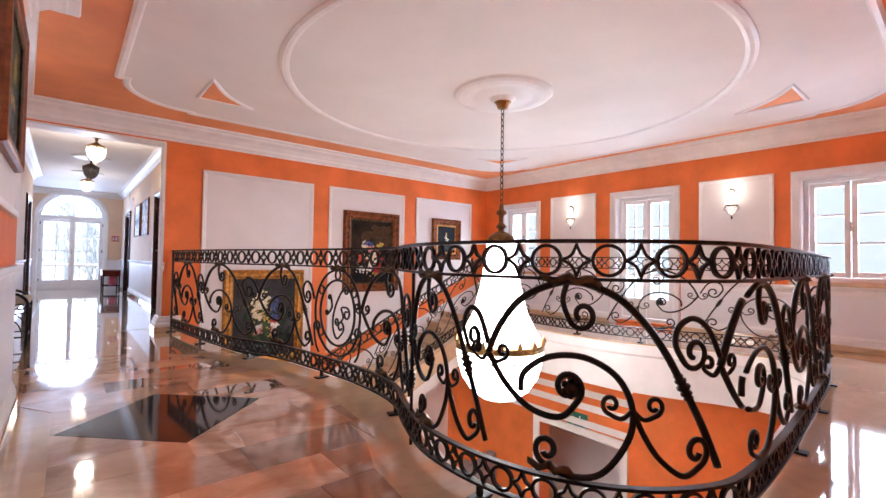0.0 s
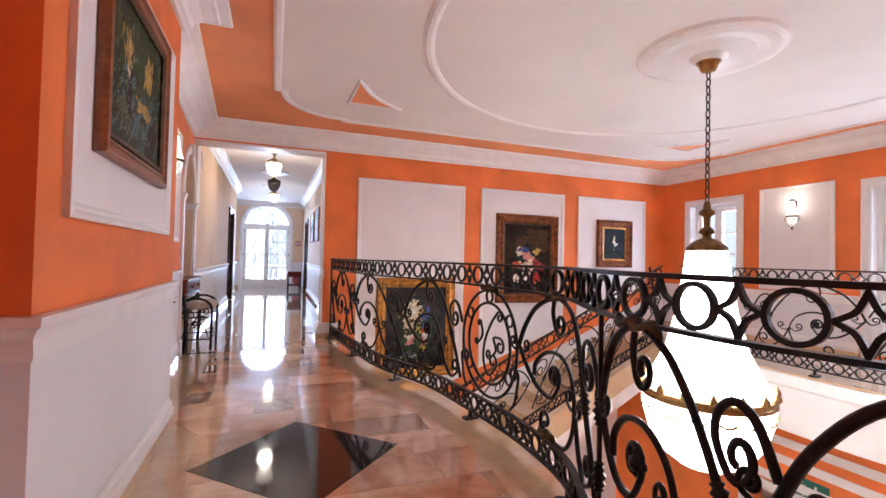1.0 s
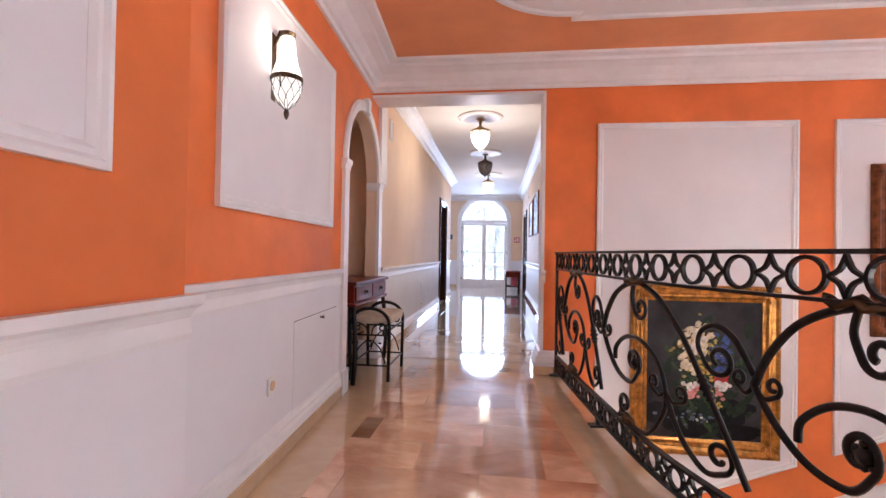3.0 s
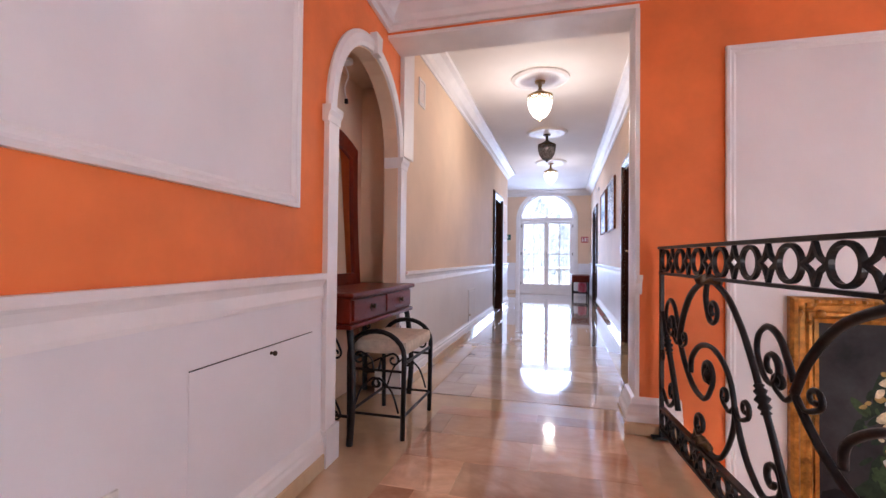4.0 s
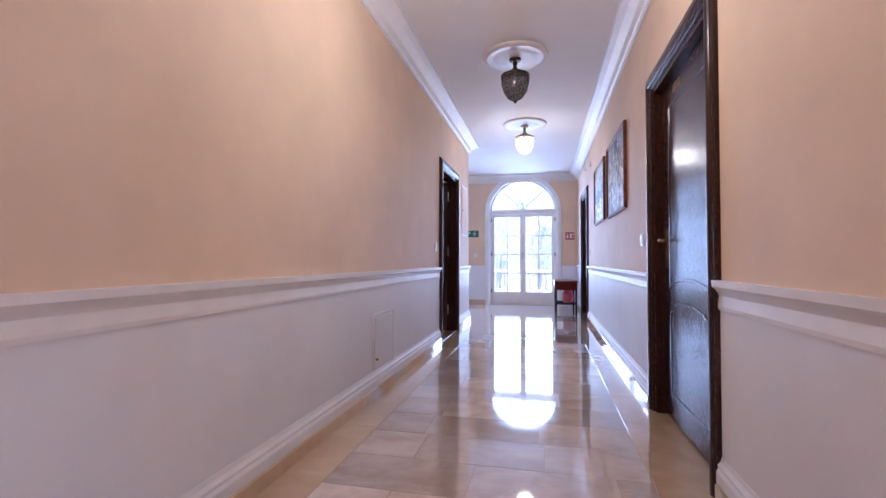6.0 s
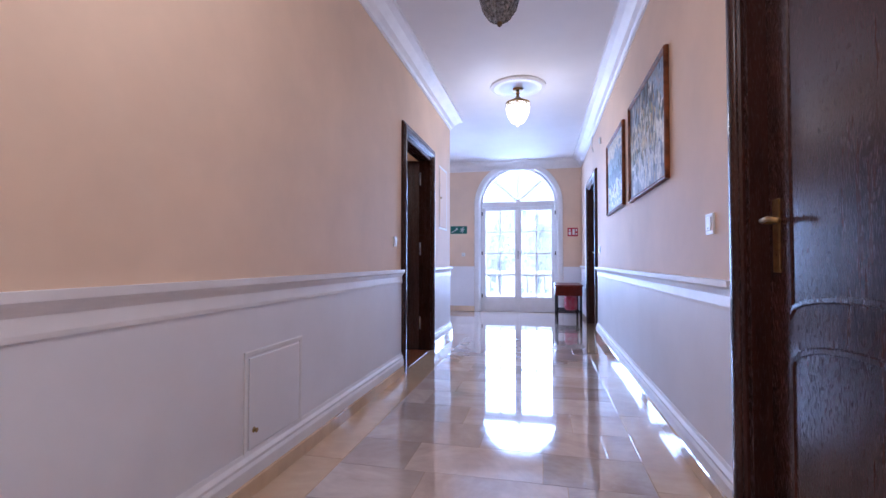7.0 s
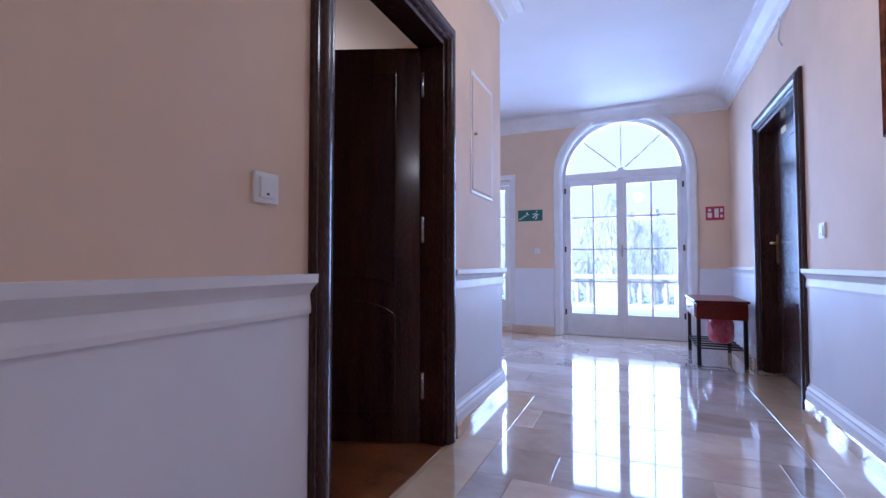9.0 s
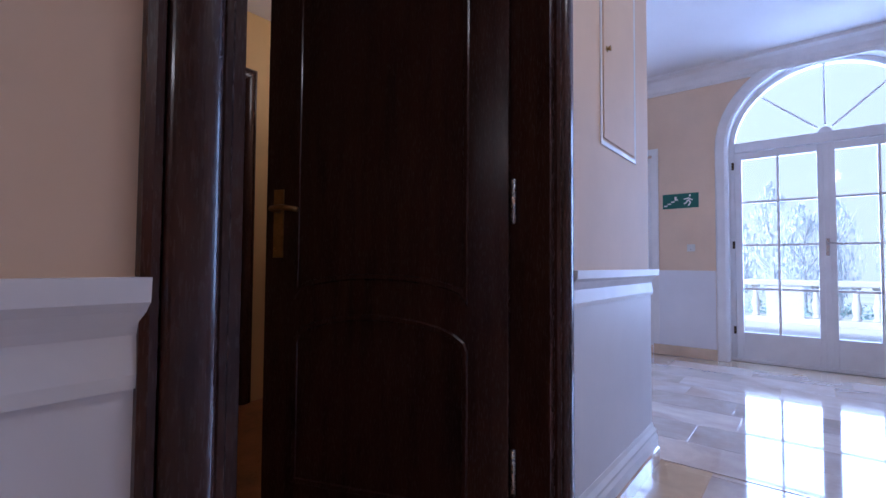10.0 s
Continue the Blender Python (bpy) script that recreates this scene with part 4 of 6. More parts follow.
feet(RA, ra, 6)
rb = thing("gallery_railing", "black wrought-iron scrollwork railing across the stairwell's near side", "railing", group="gallery railings")
bars(RB, rb)
friezes(RB, rb)
nb = 4
for k in range(nb):
    s0 = -0.2 * BW + k * (RB.length + 0.2 * BW) / nb
    bay(RB, rb, s0, s0 + (RB.length + 0.2 * BW) / nb)
feet(RB, rb, 4)
rc = thing("gallery_railing", "black wrought-iron scrollwork railing on the window side of the stairwell", "railing", group="gallery railings")
bars(RC, rc)
friezes(RC, rc)
post(RC, rc, 0.0)
for k in range(4):
    bay(RC, rc, RC.length * k / 4 + 0.02, RC.length * (k + 1) / 4, mirror=False, thick=0.008)
feet(RC, rc, 5)

# ---- stairs along the far wall ----
STAIR_Y0, RISER, TREAD = 6.82, 0.165, 0.345
stair = thing("staircase", "marble staircase rising along the panelled wall", "staircase")
for k in range(1, 14):
    x1 = 6.25 - (k - 1) * TREAD
    part("step", box(x1 - TREAD - 0.03, x1, STAIR_Y0, HY1 - 0.01, -k * RISER - 0.03, -k * RISER, 0.006), BORDER, stair)
    part("riser", box(x1 - 0.012, x1, STAIR_Y0 + 0.02, HY1 - 0.01, -k * RISER, -(k - 1) * RISER - 0.03), BORDER, stair)
n = 13
sp = [(6.25, -0.20), (6.25, 0.0), (6.10, 0.0), (6.10 - n * TREAD, -n * RISER + 0.02), (6.10 - n * TREAD, -n * RISER - 0.34), ]
part("stringer", prism(sp, 0.10, Matrix(((1, 0, 0, 0), (0, 0, -1, STAIR_Y0 + 0.02), (0, 1, 0, 0), (0, 0, 0, 1)))), BORDER, stair, "beige marble stair string")
part("soffit", prism([(6.25, -0.22), (6.25, -0.42), (6.10 - n * TREAD, -n * RISER - 0.62), (6.10 - n * TREAD, -n * RISER - 0.35)], 0.06, Matrix(((1, 0, 0, 0), (0, 0, -1, STAIR_Y0 + 0.03), (0, 1, 0, 0), (0, 0, 0, 1)))), TRIM, stair, "white plastered stair side")
slope = RISER / TREAD
RS = Run([(6.08, STAIR_Y0 - 0.03), (6.08 - 4.2, STAIR_Y0 - 0.03)], rise=-slope, z=0.0)
rs = thing("stair_railing", "black wrought-iron scrollwork railing beside the stairs", "railing", group="gallery railings")
bars(RS, rs, 20)
friezes(RS, rs)
post(RS, rs, 0.0)
for k in range(4):
    bay(RS, rs, RS.length * k / 4 + 0.02, RS.length * (k + 1) / 4, mirror=False, thick=0.008)


# ---- doors ----
def door(name, m, w, h, angle, label, hinge_far=True, deep=0.055):
    """Dark panelled door: casing on the room's face, lining, leaf. Local x along the wall, y up, z into the room."""
    t = thing(name, label, "door", m, kind="structure")
    prof = [(0, 0), (0.095, 0), (0.095, 0.016), (0.088, 0.024), (0.080, 0.024), (0.078, 0.020)] + [(0.047 + 0.030 * math.cos(a * math.pi / 22), 0.018 + 0.017 * math.sin(a * math.pi / 22)) for a in range(23)] + [(0.014, 0.020), (0.006, 0.020), (0, 0.012)]
    part("casing", sweep([(0, 0), (0, h), (w, h), (w, 0)], prof), DOOR, t)
    ln = bmesh.new()
    for q in ((0, 0.018, 0, h), (w - 0.03, w, 0, h), (0.018, w - 0.03, h - 0.03, h)):
        box(*q, -0.13 if angle else -0.20, 0.004, 0, ln)
    part("lining", ln, DOOR, t)
    lw = w - 0.07
    hx = w - 0.035 if hinge_far else 0.035
    pivot = Matrix.Translation((hx, 0, -deep)) @ Matrix.Rotation(radians(angle), 4, "Y") @ (Matrix.Scale(-1, 4, (1, 0, 0)) if hinge_far else Matrix.Identity(4))
    leaf = part("door_leaf", box(0, lw, 0.012, h - 0.036, -0.02, 0.02, 0.004), DOOR, t)
    leaf.matrix_basis = pivot
    for side in (1, -1):
        z = 0.020 * side
        st = 0.13
        top = [(lw / 2 + (lw / 2 - st) * math.cos(a * math.pi / 12), 0.62 + 0.09 * math.sin(a * math.pi / 12)) for a in range(13)]
        up = [(st, 0.98), (st, h - 0.17), (lw - st, h - 0.17), (lw - st, 0.98)]
        up = [(lw - st, h - 0.17), (st, h - 0.17), (st, 0.78)] + [(lw / 2 - (lw / 2 - st) * math.cos(a * math.pi / 10), 0.78 + 0.06 * math.sin(a * math.pi / 10)) for a in range(1, 10)] + [(lw - st, 0.78)]
        lo = [(st, 0.16), (lw - st, 0.16)] + top
        for o in (up, lo):
            me = sweep(o, [(-0.010, 0), (0.010, 0), (0.007, 0.005 * side), (-0.005, 0.006 * side)], closed=True, m=Matrix.Translation((0, 0, z)))
            part("panel_moulding", me, DOOR, leaf)
        k = lathe([(0.001, 0.0), (0.012, 0.0), (0.010, 0.045), (0.001, 0.045)], 8, Matrix.Translation((lw - 0.055, 1.065, z)) @ Matrix.Rotation(0 if side > 0 else math.pi, 4, "X"))
        tube([(lw - 0.055, 1.065, z + side * 0.045), (lw - 0.10, 1.068, z + side * 0.05), (lw - 0.16, 1.058, z + side * 0.045)], 0.009, 8, bm=k)
        part("handle", k, BRASS, leaf, "brass lever handle", smooth=True)
        part("handle_plate", box(lw - 0.075, lw - 0.035, 0.90, 1.135, min(z, z + side * 0.006), max(z, z + side * 0.006), 0.002), BRASS, leaf, "brass handle plate")
    for z in (0.020, -0.023):
        part("name_plate", box(lw * 0.62, lw * 0.76, h - 0.115, h - 0.070, z, z + 0.003, 0.001), BRASS, leaf, "small brass plate")
    for z in (0.22, 1.0, 1.74):
        part("hinge", lathe([(0.002, z), (0.008, z + 0.004), (0.008, z + 0.13), (0.002, z + 0.134)], 10, Matrix(((1, 0, 0, -0.012), (0, 0, 1, 0), (0, -1, 0, 0.012), (0, 0, 0, 1)))), STEEL, leaf, "steel hinge pin", smooth=True)
    return t


# left door stands open into its room; the right ones are shut
door("door_1", on_left(DL[0], 0, CX0), DL[1] - DL[0], DZ, -69, "dark brown wooden door standing open into a room", deep=0.12)
door("door_2", on_right(DR[0], 0, CX1), DR[1] - DR[0], DZ, 0, "dark brown panelled wooden door, shut", hinge_far=False, deep=0.07)
door("door_3", on_right(DR2[0], 0, CX1), DR2[1] - DR2[0], DZ, 0, "dark brown panelled wooden door, shut", hinge_far=False, deep=0.12)
for d in (DR, DR2):
    structure("wall_backing", box(CX1 + 0.205, CX1 + 0.26, d[0] - 0.1, d[1] + 0.1, 0, 2.2), DOOR, "dark wood behind a shut door", "wall")
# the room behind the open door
OCHRE = material("ochre_paint", (0.62, 0.40, 0.16), 0.65, tint=0.05, scale=1.5)
structure("floor_room", box(-3.2, -0.0, 11.4, WALL_END - 0.2, -0.02, 0.002), PARQUET, "reddish brown parquet floor", "floor")
structure("wall_room", box(-2.35, -2.2, 11.4, WALL_END - 0.2, 0, 2.6), OCHRE, "ochre painted room wall", "wall")
structure("wall_room", box(-2.3, -0.12, 11.3, 11.4, 0, 2.6), OCHRE, "ochre painted room wall", "wall")
# Bare lamp added for the room's own unseen source; it has no fixture.
point_lamp("room_fill_light", (-1.45, 14.25, 2.2), 0.15, 2.6, WARM)
structure("ceiling_room", box(-2.4, -0.12, 11.3, WALL_END - 0.2, 2.5, 2.6), CEILING, "white room ceiling", "ceiling")
door("door_4", on_left(13.055, 0, -2.2), 0.9, DZ, 0, "dark brown wooden door of an inner room", hinge_far=False)


# ---- pictures ----
PAINTS = {n: material(n + "_oil_paint", c, 0.45, tint=0.22, scale=30, fine=160, bump=0.006) for n, c in {
    "crimson": (0.42, 0.035, 0.03), "scarlet": (0.62, 0.10, 0.05), "rose": (0.66, 0.27, 0.24), "cream": (0.72, 0.62, 0.42), "white": (0.74, 0.72, 0.66),
    "yellow": (0.62, 0.42, 0.08), "ochre": (0.42, 0.28, 0.09), "blue": (0.06, 0.09, 0.28), "leaf_green": (0.045, 0.075, 0.03), "dark_green": (0.018, 0.032, 0.018),
    "umber": (0.07, 0.035, 0.015), "black": (0.008, 0.008, 0.010), "slate": (0.13, 0.16, 0.20), "sky_blue": (0.34, 0.44, 0.55), "teal": (0.09, 0.17, 0.19), "sage": (0.12, 0.15, 0.09)}.items()}


for m in (*PAINTS.values(), FRAME):
    m.node_tree.nodes["Principled BSDF"].inputs["Specular IOR Level"].default_value = 0.15


def ground(name, color, dark):
    m = material(name, color, 0.55, tint=0.2, scale=3.5, fine=60, bump=0.005, dark=dark)
    m.node_tree.nodes["Principled BSDF"].inputs["Specular IOR Level"].default_value = 0.10
    return m


def brushwork(t, w, h, seed, strokes):
    """Dabs of paint on a canvas: colour, middle, spread, count, least and most radius, lengthening, direction in degrees."""
    r = random.Random(seed)
    bm = bmesh.new()
    used, lift = [], 0.0132
    for color, cx, cy, sx, sy, n, r0, r1, long, turn in strokes:
        if color not in used:
            used.append(color)
        for k in range(n):
            x, y = cx + max(-1.6, min(1.6, r.gauss(0, 0.6))) * sx, cy + max(-1.6, min(1.6, r.gauss(0, 0.6))) * sy
            rad, a0 = r.uniform(r0, r1), radians(turn + r.uniform(-25, 25))
            x, y = max(-w / 2 + rad, min(w / 2 - rad, x)), max(-h / 2 + rad, min(h / 2 - rad, y))
            lift += 0.000002
            vs = []
            for q in range(9):
                a = q * 2 * math.pi / 9
                p, o = rad * long * math.cos(a) * r.uniform(0.75, 1.1), rad * math.sin(a) * r.uniform(0.75, 1.1)
                vs.append(bm.verts.new((max(-w / 2, min(w / 2, x + p * math.cos(a0) - o * math.sin(a0))), max(-h / 2, min(h / 2, y + p * math.sin(a0) + o * math.cos(a0))), lift)))
            bm.faces.new(vs).material_index = used.index(color)
    me = bpy.data.meshes.new("brushwork")
    bm.to_mesh(me)
    bm.free()
    for c in used:
        me.materials.append(PAINTS[c])
    ob = new("brushwork", me)
    ob.parent = t
    tagged(ob, "dabs of oil paint", kind="stuff")


BROWN = material("polished_brown_wood", (0.27, 0.080, 0.024), 0.42, tint=0.2, scale=3, fine=40, stretch=(1, 9, 9), coat=0.1)
PICT_A = ground("dark_brown_canvas", (0.034, 0.020, 0.012), (0.010, 0.007, 0.005))
PICT_B = ground("dark_grey_canvas", (0.050, 0.047, 0.050), (0.016, 0.015, 0.017))
PICT_C = ground("blue_black_canvas", (0.018, 0.022, 0.030), (0.008, 0.010, 0.014))
PICT_D = ground("green_canvas", (0.075, 0.105, 0.075), (0.025, 0.045, 0.040))
PICT_E = ground("pale_grey_canvas", (0.40, 0.42, 0.46), (0.20, 0.22, 0.26))
PICT_F = ground("pale_blue_canvas", (0.50, 0.56, 0.62), (0.34, 0.42, 0.50))


def picture(m, w, h, mat, fw, frame_mat, label, carved=True, liner=None):
    """A framed painting; local x along the wall, y up, z out."""
    t = thing("painting", label, "painting", m @ Matrix.Translation((w / 2, h / 2, 0)), group="paintings")
    o = [(-w / 2, -h / 2), (w / 2, -h / 2), (w / 2, h / 2), (-w / 2, h / 2)]
    prof = [(0, 0.004), (0, 0.035), (fw * 0.10, 0.055), (fw * 0.25, 0.058), (fw * 0.38, 0.042), (fw * 0.62, 0.036), (fw * 0.72, 0.046), (fw * 0.84, 0.044), (fw, 0.022), (fw, 0.004)]
    if not carved:
        prof = [(a, b * (0.75 if fw > 0.05 else 0.5)) for a, b in prof]
    fr = part("frame", sweep(o, prof, closed=True), frame_mat, t)
    if carved:
        cb = bmesh.new()
        for sx in (-1, 1):
            for sy in (-1, 1):
                for k in range(5):
                    a = k * 0.5
                    sub = bmesh.ops.create_icosphere(cb, subdivisions=1, radius=fw * (0.32 - 0.04 * k))["verts"]
                    dx, dy = (k % 3) * fw * 0.42, (k // 2) * fw * 0.42
                    for v in sub:
                        v.co = Vector((v.co.x + sx * (w / 2 - fw * 0.35 - dx), v.co.y + sy * (h / 2 - fw * 0.35 - dy), v.co.z * 0.5 + 0.045))
        for k in range(int(w / 0.05)):
            x = -w / 2 + fw + k * 0.05
            if x > w / 2 - fw:
                break
            for y in (-h / 2 + fw * 0.18, h / 2 - fw * 0.18):
                sub = bmesh.ops.create_icosphere(cb, subdivisions=1, radius=0.014)["verts"]
                for v in sub:
                    v.co += Vector((x, y, 0.054))
        tagged(part("carving", cb, frame_mat, fr, smooth=True), kind="stuff")
    if liner:
        part("liner", sweep([(x * (1 - 2 * fw / w), y * (1 - 2 * fw / h)) for x, y in o], [(0, 0.004), (0, 0.030), (0.022, 0.024), (0.022, 0.004)], closed=True), liner, t, "bright gilt inner edge")
    part("canvas", box(-w / 2 + fw * 0.9, w / 2 - fw * 0.9, -h / 2 + fw * 0.9, h / 2 - fw * 0.9, 0.004, 0.013), mat, t)
    return t


pb = picture(on_far(2.28, -0.60, HY1 - 0.008), 1.15, 1.39, PICT_B, 0.11, GOLD, "large still life of flowers in a gilt carved frame", liner=GOLD)
brushwork(pb, 0.88, 1.12, 1, [
    ("black", 0.0, -0.40, 0.42, 0.12, 60, 0.03, 0.07, 1.6, 0), ("dark_green", 0.0, -0.08, 0.22, 0.32, 170, 0.012, 0.035, 2.4, 60), ("leaf_green", 0.02, -0.05, 0.22, 0.30, 90, 0.008, 0.022, 2.6, 110),
    ("ochre", -0.02, 0.10, 0.17, 0.24, 40, 0.010, 0.022, 1.3, 0), ("cream", -0.06, 0.22, 0.09, 0.11, 46, 0.012, 0.030, 1.5, 40), ("white", -0.05, 0.20, 0.07, 0.09, 24, 0.008, 0.020, 1.5, 20),
    ("cream", -0.12, 0.02, 0.06, 0.05, 20, 0.010, 0.024, 1.3, 0), ("yellow", 0.04, -0.02, 0.10, 0.14, 24, 0.008, 0.018, 1.2, 0), ("blue", 0.13, 0.16, 0.06, 0.12, 40, 0.008, 0.020, 1.3, 0),
    ("blue", 0.15, -0.02, 0.05, 0.05, 18, 0.010, 0.022, 1.2, 0), ("crimson", 0.15, -0.08, 0.06, 0.05, 16, 0.010, 0.026, 1.2, 0), ("rose", -0.08, -0.17, 0.05, 0.05, 18, 0.012, 0.030, 1.2, 0),
    ("white", -0.09, -0.14, 0.04, 0.03, 9, 0.010, 0.022, 1.2, 0), ("white", 0.16, -0.14, 0.05, 0.03, 14, 0.012, 0.030, 1.3, 20), ("rose", 0.10, -0.20, 0.05, 0.04, 10, 0.008, 0.018, 1.2, 0),
    ("yellow", 0.10, -0.28, 0.05, 0.04, 10, 0.007, 0.014, 1.2, 0), ("slate", -0.10, -0.38, 0.22, 0.06, 22, 0.006, 0.016, 1.5, 0), ("white", 0.0, -0.42, 0.20, 0.05, 10, 0.004, 0.010, 1.3, 0)])
pa = picture(on_far(4.09, 0.42, HY1 - 0.008), 1.10, 1.36, PICT_A, 0.13, FRAME, "dark still life of flowers in a carved walnut frame", liner=BRONZE)
brushwork(pa, 0.80, 1.06, 2, [
    ("umber", 0.18, 0.32, 0.18, 0.14, 30, 0.05, 0.09, 1.4, 20), ("black", 0.0, -0.40, 0.36, 0.08, 30, 0.03, 0.06, 1.8, 0), ("dark_green", 0.0, -0.10, 0.22, 0.20, 90, 0.015, 0.04, 1.8, 40),
    ("scarlet", -0.15, -0.10, 0.08, 0.06, 34, 0.015, 0.035, 1.2, 0), ("crimson", 0.17, -0.12, 0.08, 0.09, 36, 0.016, 0.038, 1.2, 0), ("crimson", 0.16, -0.30, 0.09, 0.05, 24, 0.015, 0.032, 1.3, 0),
    ("rose", 0.02, 0.02, 0.09, 0.07, 30, 0.014, 0.032, 1.3, 0), ("cream", -0.02, -0.10, 0.08, 0.06, 28, 0.014, 0.034, 1.3, 0), ("white", 0.0, -0.24, 0.08, 0.06, 26, 0.012, 0.030, 1.3, 0),
    ("white", -0.20, -0.32, 0.07, 0.05, 18, 0.010, 0.024, 1.3, 0), ("yellow", 0.16, 0.12, 0.04, 0.05, 14, 0.012, 0.026, 1.3, 60), ("cream", -0.14, 0.10, 0.05, 0.06, 16, 0.010, 0.024, 1.5, 60),
    ("blue", -0.05, 0.14, 0.09, 0.05, 18, 0.008, 0.020, 1.3, 0), ("yellow", 0.06, -0.38, 0.10, 0.03, 10, 0.006, 0.016, 1.2, 0)])
pc = picture(on_far(5.96, 0.99, HY1 - 0.008), 0.73, 0.79, PICT_C, 0.12, FRAME, "small dark flower painting in a walnut frame", liner=GOLD)
brushwork(pc, 0.45, 0.51, 3, [
    ("black", 0.0, -0.15, 0.20, 0.06, 20, 0.02, 0.04, 1.6, 0), ("leaf_green", 0.0, -0.07, 0.03, 0.09, 26, 0.004, 0.010, 3.0, 80), ("cream", 0.0, 0.05, 0.025, 0.06, 16, 0.006, 0.013, 1.8, 70),
    ("white", 0.02, -0.01, 0.04, 0.03, 9, 0.006, 0.014, 1.5, 30), ("yellow", 0.01, 0.10, 0.02, 0.02, 5, 0.004, 0.009, 1.3, 40)])
pd = picture(on_left(3.78, 1.40, STEP_X + 0.008), 0.90, 0.74, PICT_D, 0.072, BROWN, "green garden painting in a brown wooden frame", carved=False, liner=BRONZE)
brushwork(pd, 0.73, 0.57, 4, [
    ("sage", 0.0, 0.05, 0.34, 0.22, 260, 0.006, 0.016, 3.6, 35), ("dark_green", -0.05, 0.0, 0.34, 0.26, 320, 0.006, 0.018, 3.6, 65), ("leaf_green", 0.0, 0.10, 0.34, 0.16, 200, 0.005, 0.015, 3.6, 120),
    ("teal", 0.0, -0.10, 0.32, 0.14, 90, 0.005, 0.013, 4.0, 40), ("ochre", 0.14, 0.10, 0.06, 0.05, 40, 0.007, 0.017, 2.2, 80), ("ochre", 0.08, -0.08, 0.08, 0.022, 34, 0.007, 0.016, 2.6, -12),
    ("yellow", 0.14, 0.10, 0.05, 0.05, 26, 0.004, 0.010, 2.4, 80), ("ochre", -0.16, 0.10, 0.05, 0.05, 30, 0.006, 0.013, 2.6, 100), ("cream", -0.14, 0.03, 0.02, 0.06, 12, 0.004, 0.008, 3.0, 100),
    ("black", 0.24, -0.17, 0.05, 0.06, 46, 0.008, 0.020, 2.4, 75), ("black", -0.15, -0.10, 0.04, 0.08, 40, 0.007, 0.016, 2.8, 80), ("sage", -0.22, -0.16, 0.10, 0.08, 40, 0.004, 0.009, 3.8, 50)])
pe = picture(on_right(11.81, 1.39, CX1), 1.06, 0.74, PICT_E, 0.028, FRAME, "pale modern painting in a thin wooden frame", carved=False)
brushwork(pe, 1.00, 0.68, 5, [
    ("sky_blue", 0.0, 0.12, 0.50, 0.20, 90, 0.02, 0.05, 2.2, 80), ("slate", 0.05, 0.05, 0.42, 0.24, 130, 0.012, 0.036, 2.6, 90), ("white", 0.0, -0.10, 0.48, 0.20, 110, 0.014, 0.040, 2.4, 80),
    ("black", -0.05, 0.12, 0.24, 0.16, 46, 0.010, 0.030, 2.4, 95), ("sage", 0.10, 0.0, 0.36, 0.18, 80, 0.008, 0.022, 2.8, 80), ("ochre", 0.0, 0.05, 0.36, 0.18, 46, 0.006, 0.016, 2.8, 80), ("cream", 0.05, 0.0, 0.40, 0.20, 60, 0.006, 0.018, 3.0, 85), ("white", 0.1, 0.10, 0.40, 0.20, 40, 0.008, 0.020, 2.6, 100)])
pf = picture(on_right(13.14, 1.41, CX1), 0.95, 0.72, PICT_F, 0.028, FRAME, "blue and white landscape in a thin wooden frame", carved=False)
brushwork(pf, 0.89, 0.66, 6, [
    ("white", 0.0, 0.22, 0.44, 0.08, 50, 0.02, 0.05, 2.4, 0), ("sky_blue", 0.0, 0.08, 0.44, 0.10, 70, 0.016, 0.045, 2.4, 20), ("teal", 0.05, -0.02, 0.40, 0.06, 70, 0.010, 0.034, 2.0, 70),
    ("slate", 0.0, -0.04, 0.42, 0.06, 60, 0.008, 0.026, 2.2, 80), ("white", 0.0, -0.22, 0.44, 0.09, 70, 0.016, 0.045, 2.4, 10), ("umber", 0.0, -0.14, 0.38, 0.06, 26, 0.006, 0.018, 2.0, 80), ("sky_blue", 0.0, -0.24, 0.40, 0.06, 24, 0.010, 0.024, 2.4, 0)])

# ---- lamps ----
LIT = glow("lit_crystal", (1.0, 0.86, 0.70), 0.95, cells=42)
CRYSTAL = glow("chandelier_crystal", (1.0, 0.93, 0.85), 5.5, cells=38)
LIT_BOWL = glow("lit_crystal_bowl", (1.0, 0.86, 0.70), 0.55, cells=75)
DULL = material("unlit_crystal", (0.30, 0.31, 0.34), 0.15, metal=0.5, tint=0.5, scale=60, fine=150, bump=0.01)


def beads(profile, n, r, mat, parent, name="crystal_strand"):
    """Strands of small beads hung along a turned shape."""
    bm = bmesh.new()
    for k in range(n):
        a = 2 * math.pi * k / n
        tube([(q * math.cos(a), q * math.sin(a), z) for q, z in profile], r, 5, bm=bm)
    return tagged(part(name, bm, mat, parent), kind="stuff")


ch = thing("chandelier", "large lit crystal basket chandelier hung on a bronze chain", "chandelier", pose(MX, MY, 0))
part("canopy", lathe([(0.02, HZ - 0.17), (0.05, HZ - 0.16), (0.075, HZ - 0.10), (0.085, HZ - 0.098), (0.02, HZ - 0.098)], 20), BRASS, ch, "brass ceiling canopy")
ZT = 1.22
for k in range(17):
    z = ZT + 0.33 + k * 0.058
    if z > HZ - 0.19:
        break
    o = [(0.016 * math.cos(a * math.pi / 6), 0.0, 0.036 * math.sin(a * math.pi / 6)) for a in range(13)]
    l = part("chain_link", tube(o, 0.005, 5), BRONZE, ch)
    l.matrix_basis = pose(0, 0, z, 0, 0, 90 * (k % 2))
